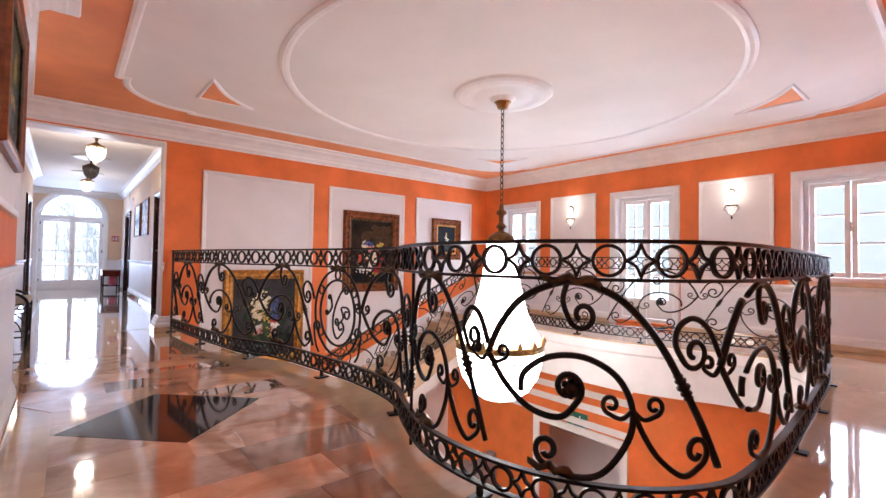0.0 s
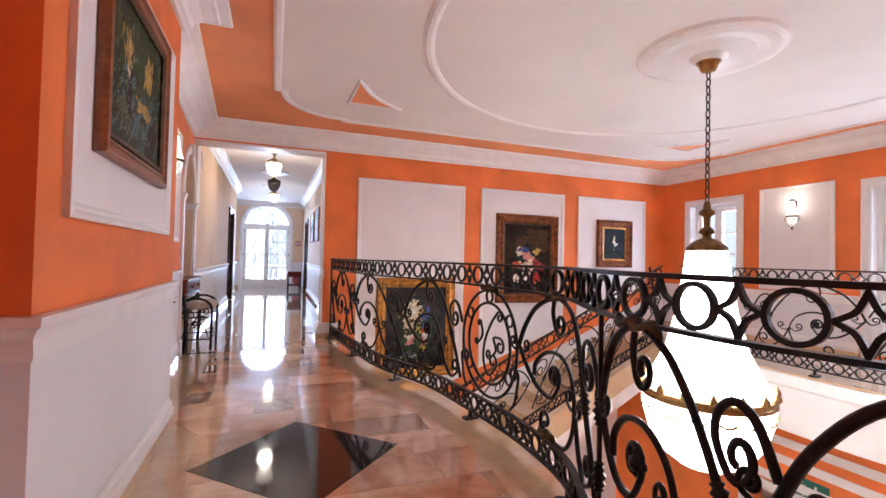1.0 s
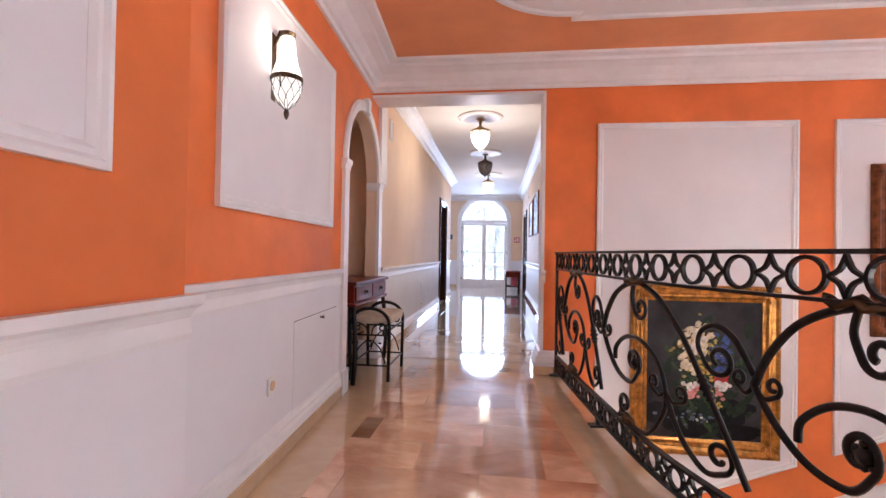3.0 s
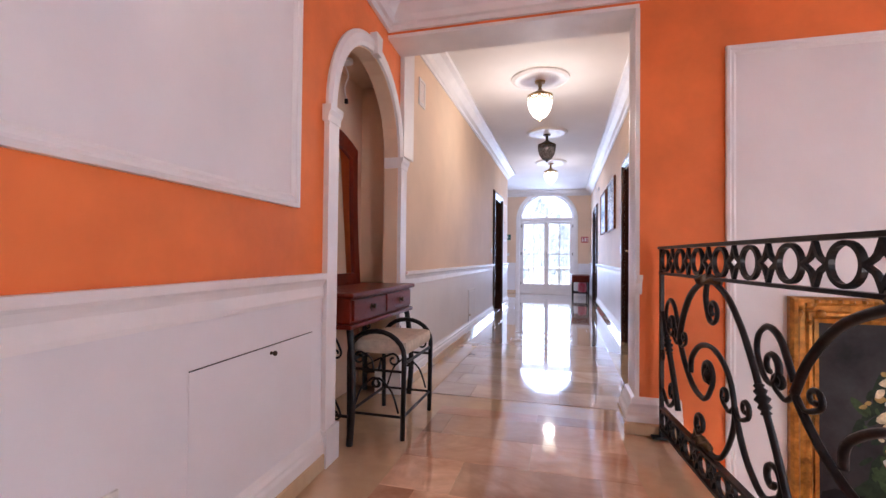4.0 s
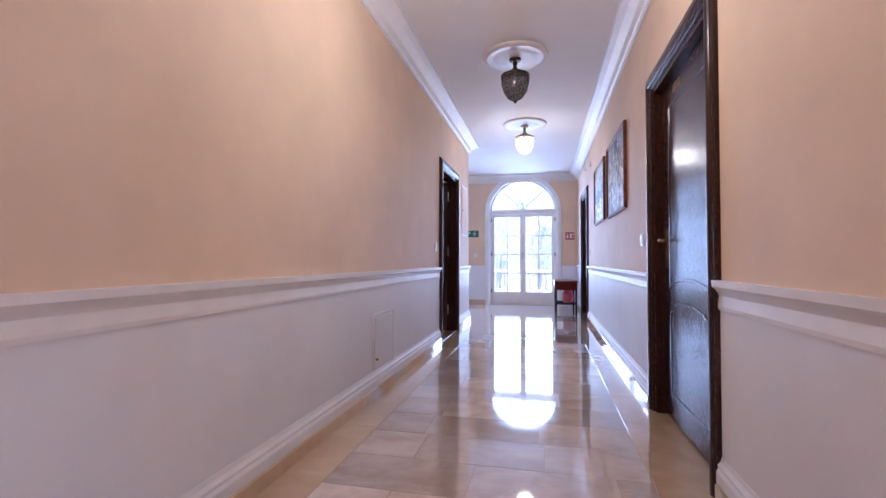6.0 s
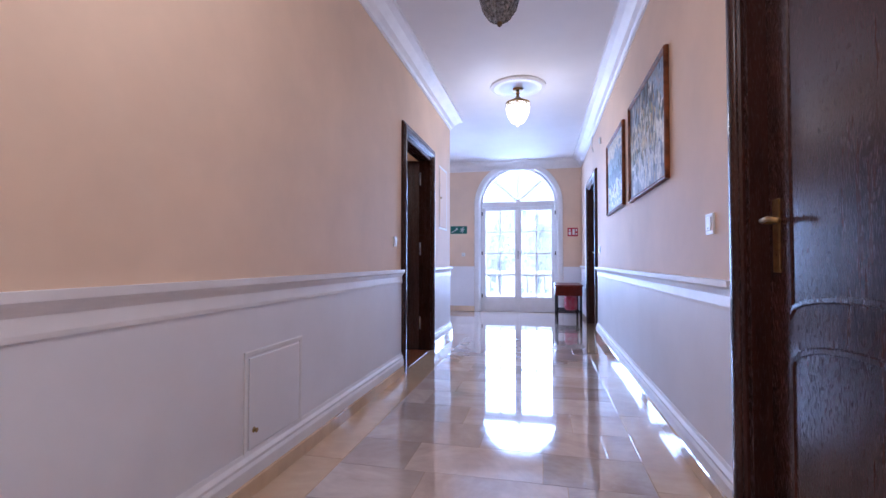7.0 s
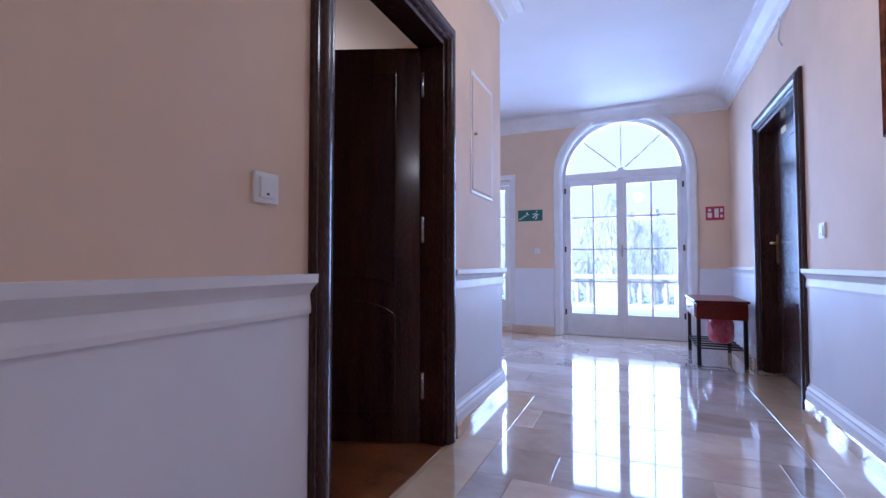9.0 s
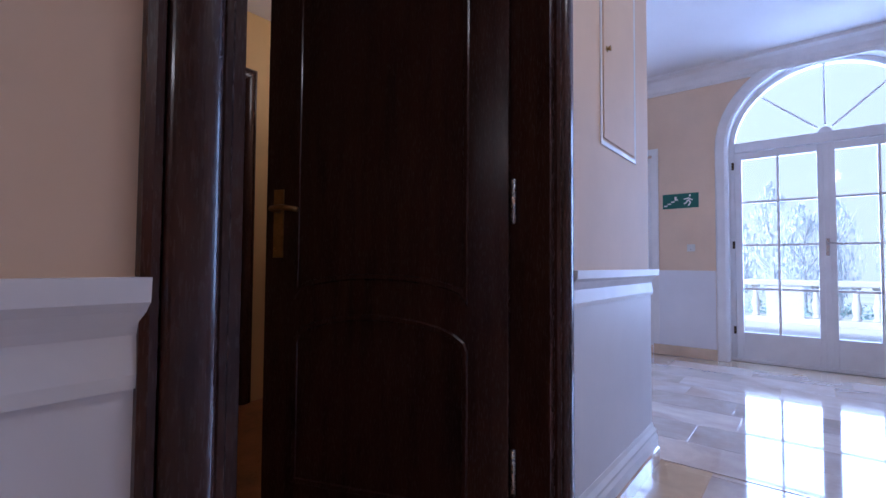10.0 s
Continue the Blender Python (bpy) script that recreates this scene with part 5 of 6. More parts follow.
part("cap", lathe([(0.001, ZT + 0.32), (0.02, ZT + 0.31), (0.028, ZT + 0.26), (0.05, ZT + 0.245), (0.055, ZT + 0.22), (0.025, ZT + 0.20), (0.022, ZT + 0.13), (0.05, ZT + 0.10), (0.055, ZT + 0.085), (0.03, ZT + 0.07), (0.03, ZT + 0.045), (0.09, ZT + 0.02), (0.135, ZT - 0.025), (0.14, ZT - 0.05), (0.001, ZT - 0.05)], 24), AGED_BRASS, ch, "stepped brass cap", smooth=True)
tent = [(0.125, ZT - 0.05), (0.15, 0.98), (0.19, 0.72), (0.26, 0.45), (0.35, 0.27), (0.405, 0.18)]
beads(tent, 64, 0.010, CRYSTAL, ch)
part("tent_lining", lathe([(r - 0.012, z) for r, z in tent], 40), CRYSTAL, ch)
bowl = [(0.42, 0.11), (0.41, 0.0), (0.365, -0.16), (0.28, -0.29), (0.17, -0.37), (0.04, -0.40)]
beads(bowl, 64, 0.010, CRYSTAL, ch)
part("bowl_lining", lathe([(r - 0.012, z + 0.004) for r, z in bowl], 40), CRYSTAL, ch)
band_bm = lathe([(0.415, 0.10), (0.435, 0.105), (0.435, 0.125), (0.43, 0.135), (0.435, 0.145), (0.435, 0.165), (0.415, 0.17)], 48)
part("band", band_bm, BRASS, ch, "pierced gilt band")
for k in range(16):
    a = 2 * math.pi * k / 16
    # Small brass crown motifs standing on the pierced band.
    part("crown_motif", lathe([(0.015, 0.16), (0.026, 0.175), (0.022, 0.20), (0.012, 0.215), (0.003, 0.235)], 8, pose(0.432 * math.cos(a), 0.432 * math.sin(a), 0)), BRASS, ch)
    part("festoon", tube([(0.432 * math.cos(a + f * 0.393), 0.432 * math.sin(a + f * 0.393), 0.07 - 0.05 * math.sin(f * math.pi)) for f in (0.2, 0.35, 0.5, 0.65, 0.8)], 0.008, 5), BRASS, ch)
part("finial", lathe([(0.001, -0.45), (0.02, -0.435), (0.015, -0.41), (0.001, -0.40)], 12), BRASS, ch)


def sconce(m):
    t = thing("wall_sconce", "lit crystal wall sconce with a bronze frame", "wall lamp", m, group="wall sconces")
    part("back_plate", box(-0.035, 0.035, 0.02, 0.36, 0.0, 0.012, 0.005), BRONZE, t)
    part("arm", tube([(0, 0.30, 0.01), (0, 0.37, 0.05), (0.02, 0.375, 0.10)], 0.010, 6), BRONZE, t)
    up = Matrix(((1, 0, 0, 0), (0, 0, 1, 0), (0, 1, 0, 0.10), (0, 0, 0, 1)))
    part("shade", lathe([(0.03, 0.34), (0.04, 0.30), (0.055, 0.22), (0.085, 0.15), (0.088, 0.13)], 18, up), LIT, t, "lit crystal shade", smooth=True)
    part("bowl", lathe([(0.092, 0.125), (0.088, 0.07), (0.055, 0.01), (0.012, -0.02)], 18, up), LIT_BOWL, t, "lit crystal bowl", smooth=True)
    part("band", lathe([(0.088, 0.115), (0.100, 0.118), (0.100, 0.138), (0.088, 0.14)], 18, up), BRONZE, t)
    net = bmesh.new()
    for k in range(9):
        for way in (1, -1):
            a = k * 2 * math.pi / 9
            tube([up @ Vector((r * math.cos(a + way * f), r * math.sin(a + way * f), z)) for r, z, f in ((0.096, 0.122, 0.0), (0.094, 0.085, 0.3), (0.080, 0.042, 0.6), (0.052, 0.005, 0.9), (0.016, -0.02, 1.2))], 0.0026, 4, bm=net)
    tagged(part("crystal_net", net, DULL, t), kind="stuff")
    sp = bmesh.new()
    for k in range(20):
        a = k * math.pi / 10
        tube([up @ Vector((r * math.cos(a), r * math.sin(a), z)) for r, z in ((0.034, 0.34), (0.044, 0.30), (0.059, 0.22), (0.088, 0.145))], 0.004, 4, bm=sp)
    tagged(part("crystal_strand", sp, LIT, t), kind="stuff")
    for sx in (-1, 1):
        part("scroll_arm", tube([(sx * 0.098, 0.118, 0.10), (sx * 0.125, 0.10, 0.11), (sx * 0.118, 0.06, 0.11), (sx * 0.095, 0.075, 0.105)], 0.005, 5), BRONZE, t, smooth=True)
    part("crown", lathe([(0.02, 0.335), (0.045, 0.345), (0.05, 0.36), (0.01, 0.37)], 12, up), BRONZE, t)
    part("finial", lathe([(0.001, -0.075), (0.014, -0.06), (0.018, -0.04), (0.010, -0.015)], 10, up), BRONZE, t)
    return t


SC = Matrix.Diagonal((0.72, 0.92, 0.72, 1))
sconce(on_slant(6.04, 1.685) @ SC)
sconce(on_right(5.89, 1.62) @ SC)
sconce(on_right(3.40, 1.64) @ SC)
point_lamp("sconce_light", (slant_x(6.05) + 0.17, 6.05, 1.98), 0.06, 0.7, WARM)
point_lamp("sconce_light", (HX1 - 0.17, 5.89, 1.97), 0.06, 0.7, WARM)
point_lamp("sconce_light", (HX1 - 0.17, 3.40, 1.99), 0.06, 0.7, WARM)


def pendant(y, lit):
    t = thing("ceiling_lamp", "lit crystal acorn ceiling lamp with a brass crown" if lit else "unlit crystal acorn ceiling lamp, its brass darkened to bronze", "ceiling lamp", pose(0.91, y, 2.36), group="corridor lamps")
    # Metal parts: brass when lit, darkened to bronze on the unlit lamp.
    part("canopy", lathe([(0.02, 0.37), (0.05, 0.375), (0.055, 0.41), (0.02, 0.415)], 16), BRASS if lit else BRONZE, t)
    part("stem", lathe([(0.016, 0.29), (0.020, 0.31), (0.014, 0.33), (0.022, 0.345), (0.016, 0.375)], 12), BRASS if lit else BRONZE, t)
    part("crown", lathe([(0.118, 0.225), (0.128, 0.23), (0.128, 0.245), (0.085, 0.265), (0.05, 0.285), (0.03, 0.30), (0.015, 0.30)], 20), BRASS if lit else BRONZE, t, smooth=True)
    for k in range(8):
        a = k * math.pi / 4
        part("festoon", tube([(0.122 * math.cos(a + f * 0.785), 0.122 * math.sin(a + f * 0.785), 0.225 - 0.03 * math.sin(f * math.pi)) for f in (0, 0.25, 0.5, 0.75, 1)], 0.006, 5), BRASS if lit else BRONZE, t)
    bowlp = [(0.118, 0.228), (0.116, 0.17), (0.098, 0.10), (0.062, 0.045), (0.018, 0.018)]
    part("shade", lathe(bowlp, 24), LIT if lit else DULL, t, "lit crystal bowl" if lit else "grey crystal bowl", smooth=True)
    beads([(r + 0.003, z) for r, z in bowlp], 22, 0.005, LIT if lit else DULL, t)
    part("finial", lathe([(0.001, -0.012), (0.014, 0.0), (0.018, 0.014), (0.010, 0.03)], 12), BRASS if lit else BRONZE, t)
    structure("ceiling_rose", lathe([(0.02, -0.028), (0.15, -0.026), (0.20, -0.022), (0.25, -0.026), (0.285, -0.014), (0.29, 0.0), (0.02, 0.0)], 36, pose(0.91, y, CZ)), TRIM, "round white plaster ceiling rose", "ceiling rose")
    if lit:
        point_lamp("corridor_light", (0.91, y, 2.24), 0.10, 7.0 if y < 12 else 3.4, (1.0, 0.86, 0.70))


for y, lit in ((9.85, True), (11.85, False), (13.90, True)):
    pendant(y, lit)


# ---- console table with mirror, and bench, in the niche ----
co = thing("console_table", "cherry wood console table with two drawers and iron legs", "console table", pose(0, 0, 0))
TX0, TX1, TY0, TY1, TZ = -0.30, 0.115, 7.36, 8.345, 0.785
part("tabletop", box(TX0, TX1, TY0, TY1, TZ - 0.028, TZ, 0.010), WOOD, co)
part("apron", box(TX0 + 0.01, TX1 - 0.03, TY0 + 0.03, TY1 - 0.03, TZ - 0.165, TZ - 0.028, 0.004), WOOD, co)
for a, b in ((TY0 + 0.05, (TY0 + TY1) / 2 - 0.01), ((TY0 + TY1) / 2 + 0.01, TY1 - 0.05)):
    d = part("drawer", box(TX1 - 0.034, TX1 - 0.016, a, b, TZ - 0.150, TZ - 0.040, 0.005), WOOD, co)
    yc2 = (a + b) / 2
    part("knob", lathe([(0.001, 0.030), (0.012, 0.028), (0.016, 0.02), (0.007, 0.010), (0.014, 0.0)], 10, Matrix(((0, 0, 1, TX1 - 0.016), (1, 0, 0, yc2), (0, 1, 0, TZ - 0.090), (0, 0, 0, 1)))), BRONZE, d, "dark bronze drop knob")
    part("knob_plate", prism([(-0.018, 0), (0, -0.024), (0.018, 0), (0, 0.020)], 0.004, on_left(yc2, TZ - 0.095, TX1 - 0.0165)), BRONZE, d)
part("ledge", box(TX0, TX1 - 0.01, TY0 + 0.01, TY1 - 0.01, TZ - 0.190, TZ - 0.165, 0.010), WOOD, co)
for y in (TY0 + 0.06, TY1 - 0.05):
    for x, out in ((TX1 - 0.045, 0.03), (TX0 + 0.05, -0.01)):
        sy = 0.03 if y > 7.8 else -0.02
        part("leg", tube(spline([(x, y, TZ - 0.19), (x + out * 0.6, y + sy * 0.4, 0.45), (x + out, y + sy, 0.22), (x + out * 0.5, y + sy * 0.8, 0.0)], 5), 0.019, 8), IRON, co, smooth=True)
    part("stretcher", tube([(TX1 - 0.05, y, 0.14), (TX0 + 0.05, y, 0.14)], 0.009, 6), IRON, co)
    for z0 in (0.50, 0.18):
        part("side_scroll", tube([(x, y, z) for x, z in scroll([(TX0 + 0.06, z0), (-0.1, z0 + 0.07), (-0.02, z0 + 0.05), (0.02, z0 - 0.02)], (1, 0.03), (-1, 0.03))], 0.006, 6), IRON, co, smooth=True)
part("stretcher", tube([(TX0 + 0.06, TY0 + 0.07, 0.52), (TX0 + 0.06, TY1 - 0.07, 0.52)], 0.010, 6), IRON, co)

MIRROR = bpy.data.materials.new("mirror_glass")
MIRROR.use_nodes = True
mb = MIRROR.node_tree.nodes["Principled BSDF"]
mb.inputs["Base Color"].default_value = (0.86, 0.87, 0.86, 1)
mb.inputs["Metallic"].default_value, mb.inputs["Roughness"].default_value = 1.0, 0.015
mi = thing("mirror", "cherry wood mirror with a curved top on the console", "mirror", on_left(7.525, TZ, -0.255) @ pose(0, 0, 0, -2, 0, 0))
MW, MH = 0.63, 0.99


def bowed(w, h, rise, x0=0.0, y0=0.0, waist=0.0):
    left = [(x0 - waist * math.sin(k * math.pi / 8), y0 + h * (1 - k / 8)) for k in range(9)]
    right = [(x0 + w + waist * math.sin(k * math.pi / 8), y0 + h * k / 8) for k in range(9)]
    top = [(x0 + w - w * k / 14, y0 + h + rise * math.sin(k * math.pi / 14)) for k in range(1, 14)]
    return left + right + top


outer, inner = bowed(MW, MH - 0.06, 0.085, waist=-0.02), bowed(MW - 0.14, MH - 0.21, 0.06, 0.07, 0.075, waist=-0.012)
fb = bmesh.new()
lo, hi, li, hi2 = ([fb.verts.new((x, y, z)) for x, y in o] for o, z in ((outer, 0.0), (outer, 0.032), (inner, 0.0), (inner, 0.026)))
nv = len(outer)
for k in range(nv):
    j = (k + 1) % nv
    for a, b in ((lo, hi), (hi, hi2), (hi2, li)):
        fb.faces.new((a[k], a[j], b[j], b[k]))
part("frame", fb, WOOD, mi)
part("glass", prism(inner, 0.004, pose(0, 0, 0.008)), MIRROR, mi, "clear mirror glass")
cv = bmesh.new()
for k in range(-3, 4):
    sub = bmesh.ops.create_icosphere(cv, subdivisions=1, radius=0.020 - 0.003 * abs(k))["verts"]
    for v in sub:
        v.co = Vector((v.co.x + MW / 2 + k * 0.024, v.co.y + MH - 0.045 + 0.004 * (k % 2), v.co.z * 0.4 + 0.030))
part("carving", cv, WOOD, mi, smooth=True)

be = thing("bench", "black iron bench with an ivory upholstered seat by the console", "bench", pose(0, 0, 0))
BX0, BX1, BY0, BY1 = 0.0, 0.34, 7.52, 8.05
seat = box(BX0 + 0.02, BX1 - 0.0, BY0 + 0.035, BY1 - 0.035, 0.44, 0.52, 0.032)
part("seat", seat, FABRIC, be, "ivory upholstered seat")
for y in (BY0 + 0.02, BY1 - 0.02):
    hoop = [(BX0 + 0.015, y, 0.0), (BX0 + 0.01, y, 0.42)] + [((BX0 + BX1) / 2 - (BX1 - BX0 - 0.02) / 2 * math.cos(a * math.pi / 12), y, 0.44 + 0.13 * math.sin(a * math.pi / 12)) for a in range(13)] + [(BX1 - 0.01, y, 0.42), (BX1 - 0.015, y, 0.0)]
    part("leg_hoop", tube(hoop, 0.014, 8), IRON, be, smooth=True)
    for z in (0.12, 0.36):
        part("rung", tube([(BX0 + 0.01, y, z), (BX1 - 0.01, y, z)], 0.008, 6), IRON, be)
    for sx in (-1, 1):
        part("side_scroll", tube([((BX0 + BX1) / 2 + sx * u, y, v) for u, v in scroll([(0.015, 0.36), (0.03, 0.42), (0.08, 0.45)], None, (-1, 0.035))], 0.006, 6), IRON, be, smooth=True)
        part("side_scroll", tube([((BX0 + BX1) / 2 + sx * u, y, v) for u, v in scroll([(0.13, 0.14), (0.09, 0.25), (0.03, 0.31)], None, (1, 0.03))], 0.006, 6), IRON, be, smooth=True)
for x in (BX0 + 0.015, BX1 - 0.015):
    for z in (0.12, 0.40):
        part("rail", tube([(x, BY0 + 0.02, z), (x, BY1 - 0.02, z)], 0.009, 6), IRON, be)

# wire and hook in the niche, small vent in the corridor wall
wi = thing("wall_hook", "white ceiling hook with a loose lamp wire in the niche", "hook", pose(-0.21, 7.86, 2.11))
part("plate", lathe([(0.05, 0.12), (0.05, 0.10), (0.02, 0.085), (0.001, 0.08)], 16), PLASTIC, wi)
part("wire", tube(spline([(0.0, 0.0, 0.08), (0.02, 0.01, 0.02), (0.0, 0.0, -0.06), (0.01, 0.01, -0.13)], 5), 0.004, 5), PLASTIC, wi)
part("connector", box(-0.002, 0.018, 0.0, 0.018, -0.16, -0.13, 0.003), IRON, wi, "black wire connector")


# ---- switches, sockets, hatches, signs ----
def wall_switch(m, s=0.086, rocker=True, label="white plastic light switch on the wall"):
    t = thing("light_switch", label, "switch", m, group="wall switches")
    part("plate", box(-s / 2, s / 2, -s / 2, s / 2, 0, 0.009, 0.003), PLASTIC, t)
    if rocker:
        r = part("rocker", box(-s * 0.32, s * 0.32, -s * 0.34, s * 0.34, 0.009, 0.0135, 0.003), PLASTIC, t)
        part("lamp_dot", box(-0.004, 0.004, -s * 0.24, -s * 0.17, 0.0135, 0.0145), IRON, r)
    return t


wall_switch(on_left(12.585, 1.09, CX0), 0.080)
wall_switch(on_right(11.22, 1.09, CX1))
wall_switch(on_right(14.84, 1.08, CX1))
wall_switch(on_far(-0.30, 1.06, END_Y), 0.07)
so = thing("wall_socket", "beige wall socket low on the wainscot", "socket", on_slant(6.08, 0.38, 0.006))
part("plate", box(-0.04, 0.04, -0.04, 0.04, 0, 0.010, 0.003), PLASTIC, so)
part("insert", lathe([(0.001, 0.006), (0.02, 0.006), (0.024, 0.012), (0.001, 0.012)], 14, pose(0, 0, 0.0)), BORDER, so)


def hatch(m, w, h, label, mat, knob=None):
    t = thing("wall_hatch", label, "hatch", m, group="wall hatches")
    part("hatch_frame", sweep([(0, 0), (w, 0), (w, h), (0, h)], [(0, 0), (0.020, 0), (0.018, 0.003), (0.004, 0.005), (0, 0.004)], closed=True), TRIM, t)
    d = part("hatch_door", box(0.028, w - 0.028, 0.028, h - 0.028, 0, 0.006, 0.002), mat, t)
    if knob:
        part("knob", lathe([(0.001, 0.016), (0.010, 0.014), (0.006, 0.004), (0.012, 0.0)], 10, pose(knob[0], knob[1], 0.006)), BRASS, d)
    return t


hatch(on_left(10.74, 0.15, CX0 + 0.006), 0.43, 0.42, "white painted access hatch in the wainscot", DADO, (0.06, 0.10))
hatch(on_left(14.15, 1.31, CX0), 0.42, 0.73, "cream painted fuse box door with a white frame", CREAM, (0.06, 0.36))
hb = thing("wall_hatch", "white flush access hatch with a small knob in the wainscot", "hatch", on_slant(6.34, 0.175, 0.006), group="wall hatches")
part("hatch_door", box(0, 0.71, 0, 0.46, 0.0, 0.002, 0.001), DADO, hb)
# A solid dark strip draws the shade in the joint above the hatch.
part("shade_strip", box(0, 0.71, 0.462, 0.4655, 0.0, 0.002), IRON, hb, "dark strip drawn as the shaded gap above the hatch")
part("knob", lathe([(0.001, 0.024), (0.009, 0.022), (0.010, 0.016), (0.004, 0.008), (0.007, 0.0)], 12, pose(0.40, 0.435, 0.002)), BRONZE, hb)

GREEN = material("green_sign", (0.005, 0.12, 0.09), 0.4, tint=0.03)
RED = material("red_sign", (0.45, 0.02, 0.05), 0.4, tint=0.03)


def exit_sign(m, w, h, label):
    t = thing("exit_sign", label, "sign", m)
    part("board", box(0, w, 0, h, 0, 0.006, 0.001), GREEN, t)
    wb = bmesh.new()
    for k in range(4):
        box(0.04 * w + k * 0.10 * w, 0.14 * w + k * 0.10 * w, 0.15 * h + k * 0.13 * h, 0.24 * h + k * 0.13 * h, 0.006, 0.0075, 0, wb)
    box(0.34 * w, 0.40 * w, 0.58 * h, 0.80 * h, 0.006, 0.0075, 0, wb)
    part("steps", wb, PLASTIC, t)
    fg = bmesh.new()
    tube([(0.72 * w, 0.55 * h, 0.007), (0.78 * w, 0.35 * h, 0.007), (0.72 * w, 0.14 * h, 0.007)], 0.007, 5, bm=fg)
    tube([(0.72 * w, 0.55 * h, 0.007), (0.66 * w, 0.35 * h, 0.007), (0.60 * w, 0.28 * h, 0.007)], 0.007, 5, bm=fg)
    tube([(0.60 * w, 0.60 * h, 0.007), (0.72 * w, 0.66 * h, 0.007), (0.84 * w, 0.52 * h, 0.007)], 0.007, 5, bm=fg)
    box(0.74 * w, 0.79 * w, 0.76 * h, 0.90 * h, 0.006, 0.0075, 0, fg)
    part("pictogram", fg, PLASTIC, t)
    return t


exit_sign(on_far(-0.55, 1.455, END_Y), 0.32, 0.145, "green emergency exit sign with white stairs pictogram")
exit_sign(on_right(4.95, -1.46, LX), 0.34, 0.22, "green emergency exit sign over the lower doorway")
fs = thing("fire_sign", "small red fire equipment sign with white pictograms", "sign", on_far(1.60, 1.385, END_Y))
part("board", box(0, 0.18, 0, 0.155, 0, 0.006, 0.001), RED, fs)
wb = bmesh.new()
box(0.018, 0.060, 0.03, 0.085, 0.006, 0.0075, 0, wb)
box(0.024, 0.052, 0.10, 0.13, 0.006, 0.0075, 0, wb)
box(0.085, 0.125, 0.03, 0.13, 0.006, 0.0075, 0, wb)
box(0.14, 0.165, 0.03, 0.06, 0.006, 0.0075, 0, wb)
box(0.14, 0.165, 0.09, 0.13, 0.006, 0.0075, 0, wb)
part("pictogram", wb, PLASTIC, fs)
vt = thing("wall_vent", "small white wall vent grille high in the corridor", "vent", on_left(8.72, 2.22, CX0))
part("grille_frame", sweep([(0, 0), (0.16, 0), (0.16, 0.22), (0, 0.22)], [(0, 0), (0.018, 0), (0.018, 0.008), (0, 0.010)], closed=True), TRIM, vt)
for k in range(7):
    part("slat", box(0.018, 0.142, 0.026 + k * 0.025, 0.040 + k * 0.025, 0.001, 0.006), TRIM, vt)

cb = thing("wall_cable", "loose white cable hanging below the cornice", "cable", on_right(15.50, 2.55, CX1))
part("lead", tube(spline([(0.06, 0.10, 0.006), (-0.02, 0.07, 0.02), (-0.05, 0.0, 0.025), (0.0, -0.06, 0.02), (-0.03, -0.13, 0.008)], 6), 0.005, 6), PLASTIC, cb, smooth=True)
sn = thing("wall_sensor", "small white sensor high on the corridor wall", "sensor", on_right(14.72, 2.37, CX1))
part("case", box(-0.022, 0.022, -0.035, 0.035, 0, 0.020, 0.006), PLASTIC, sn)

# ---- side table with a red bag, lobby ----
st = thing("side_table", "cherry wood side table with a drawer and black iron legs", "side table")
SX0, SX1, SY0, SY1, SZ = 1.34, 1.76, 16.22, 17.05, 0.575
part("tabletop", box(SX0, SX1, SY0, SY1, SZ - 0.022, SZ, 0.008), WOOD, st)
part("apron", box(SX0 + 0.015, SX1 - 0.015, SY0 + 0.015, SY1 - 0.015, SZ - 0.165, SZ - 0.022, 0.004), WOOD, st)
dr = part("drawer", box(SX0 + 0.006, SX0 + 0.016, SY0 + 0.06, SY1 - 0.06, SZ - 0.15, SZ - 0.035, 0.003), WOOD, st)
part("knob", lathe([(0.001, 0.022), (0.011, 0.02), (0.006, 0.008), (0.010, 0.0)], 10, on_right((SY0 + SY1) / 2, SZ - 0.09, SX0 + 0.006)), BRASS, dr)
for x in (SX0 + 0.035, SX1 - 0.035):
    for y in (SY0 + 0.035, SY1 - 0.035):
        part("leg", box(x - 0.016, x + 0.016, y - 0.016, y + 0.016, 0.0, SZ - 0.165, 0.004), IRON, st)
for k in range(6):
    y = SY0 + 0.06 + k * (SY1 - SY0 - 0.12) / 5
    part("shelf_bar", box(SX0 + 0.03, SX1 - 0.03, y - 0.008, y + 0.008, 0.145, 0.157), IRON, st)
for x in (SX0 + 0.035, SX1 - 0.035):
    part("shelf_rail", box(x - 0.008, x + 0.008, SY0 + 0.04, SY1 - 0.04, 0.135, 0.145), IRON, st)
BAG = material("red_printed_plastic", (0.52, 0.025, 0.07), 0.35, tint=0.3, scale=22, dark=(0.60, 0.22, 0.27))
bag = thing("plastic_bag", "crumpled red printed plastic bag under the side table", "bag", pose(1.60, 16.66, 0.158))
bb = bmesh.new()
bmesh.ops.create_icosphere(bb, subdivisions=3, radius=0.15)
for v in bb.verts:
    v.co = Vector((max(-0.095, min(0.095, v.co.x * 0.9)), max(-0.13, min(0.13, v.co.y * 1.15)), max(-0.115, v.co.z * 1.02))) * (1 + 0.14 * noise.noise(v.co * 16))
    v.co.z += 0.116
part("sack", bb, BAG, bag)
part("knot", lathe([(0.03, 0.22), (0.012, 0.235), (0.02, 0.25), (0.001, 0.252)], 9), BAG, bag)

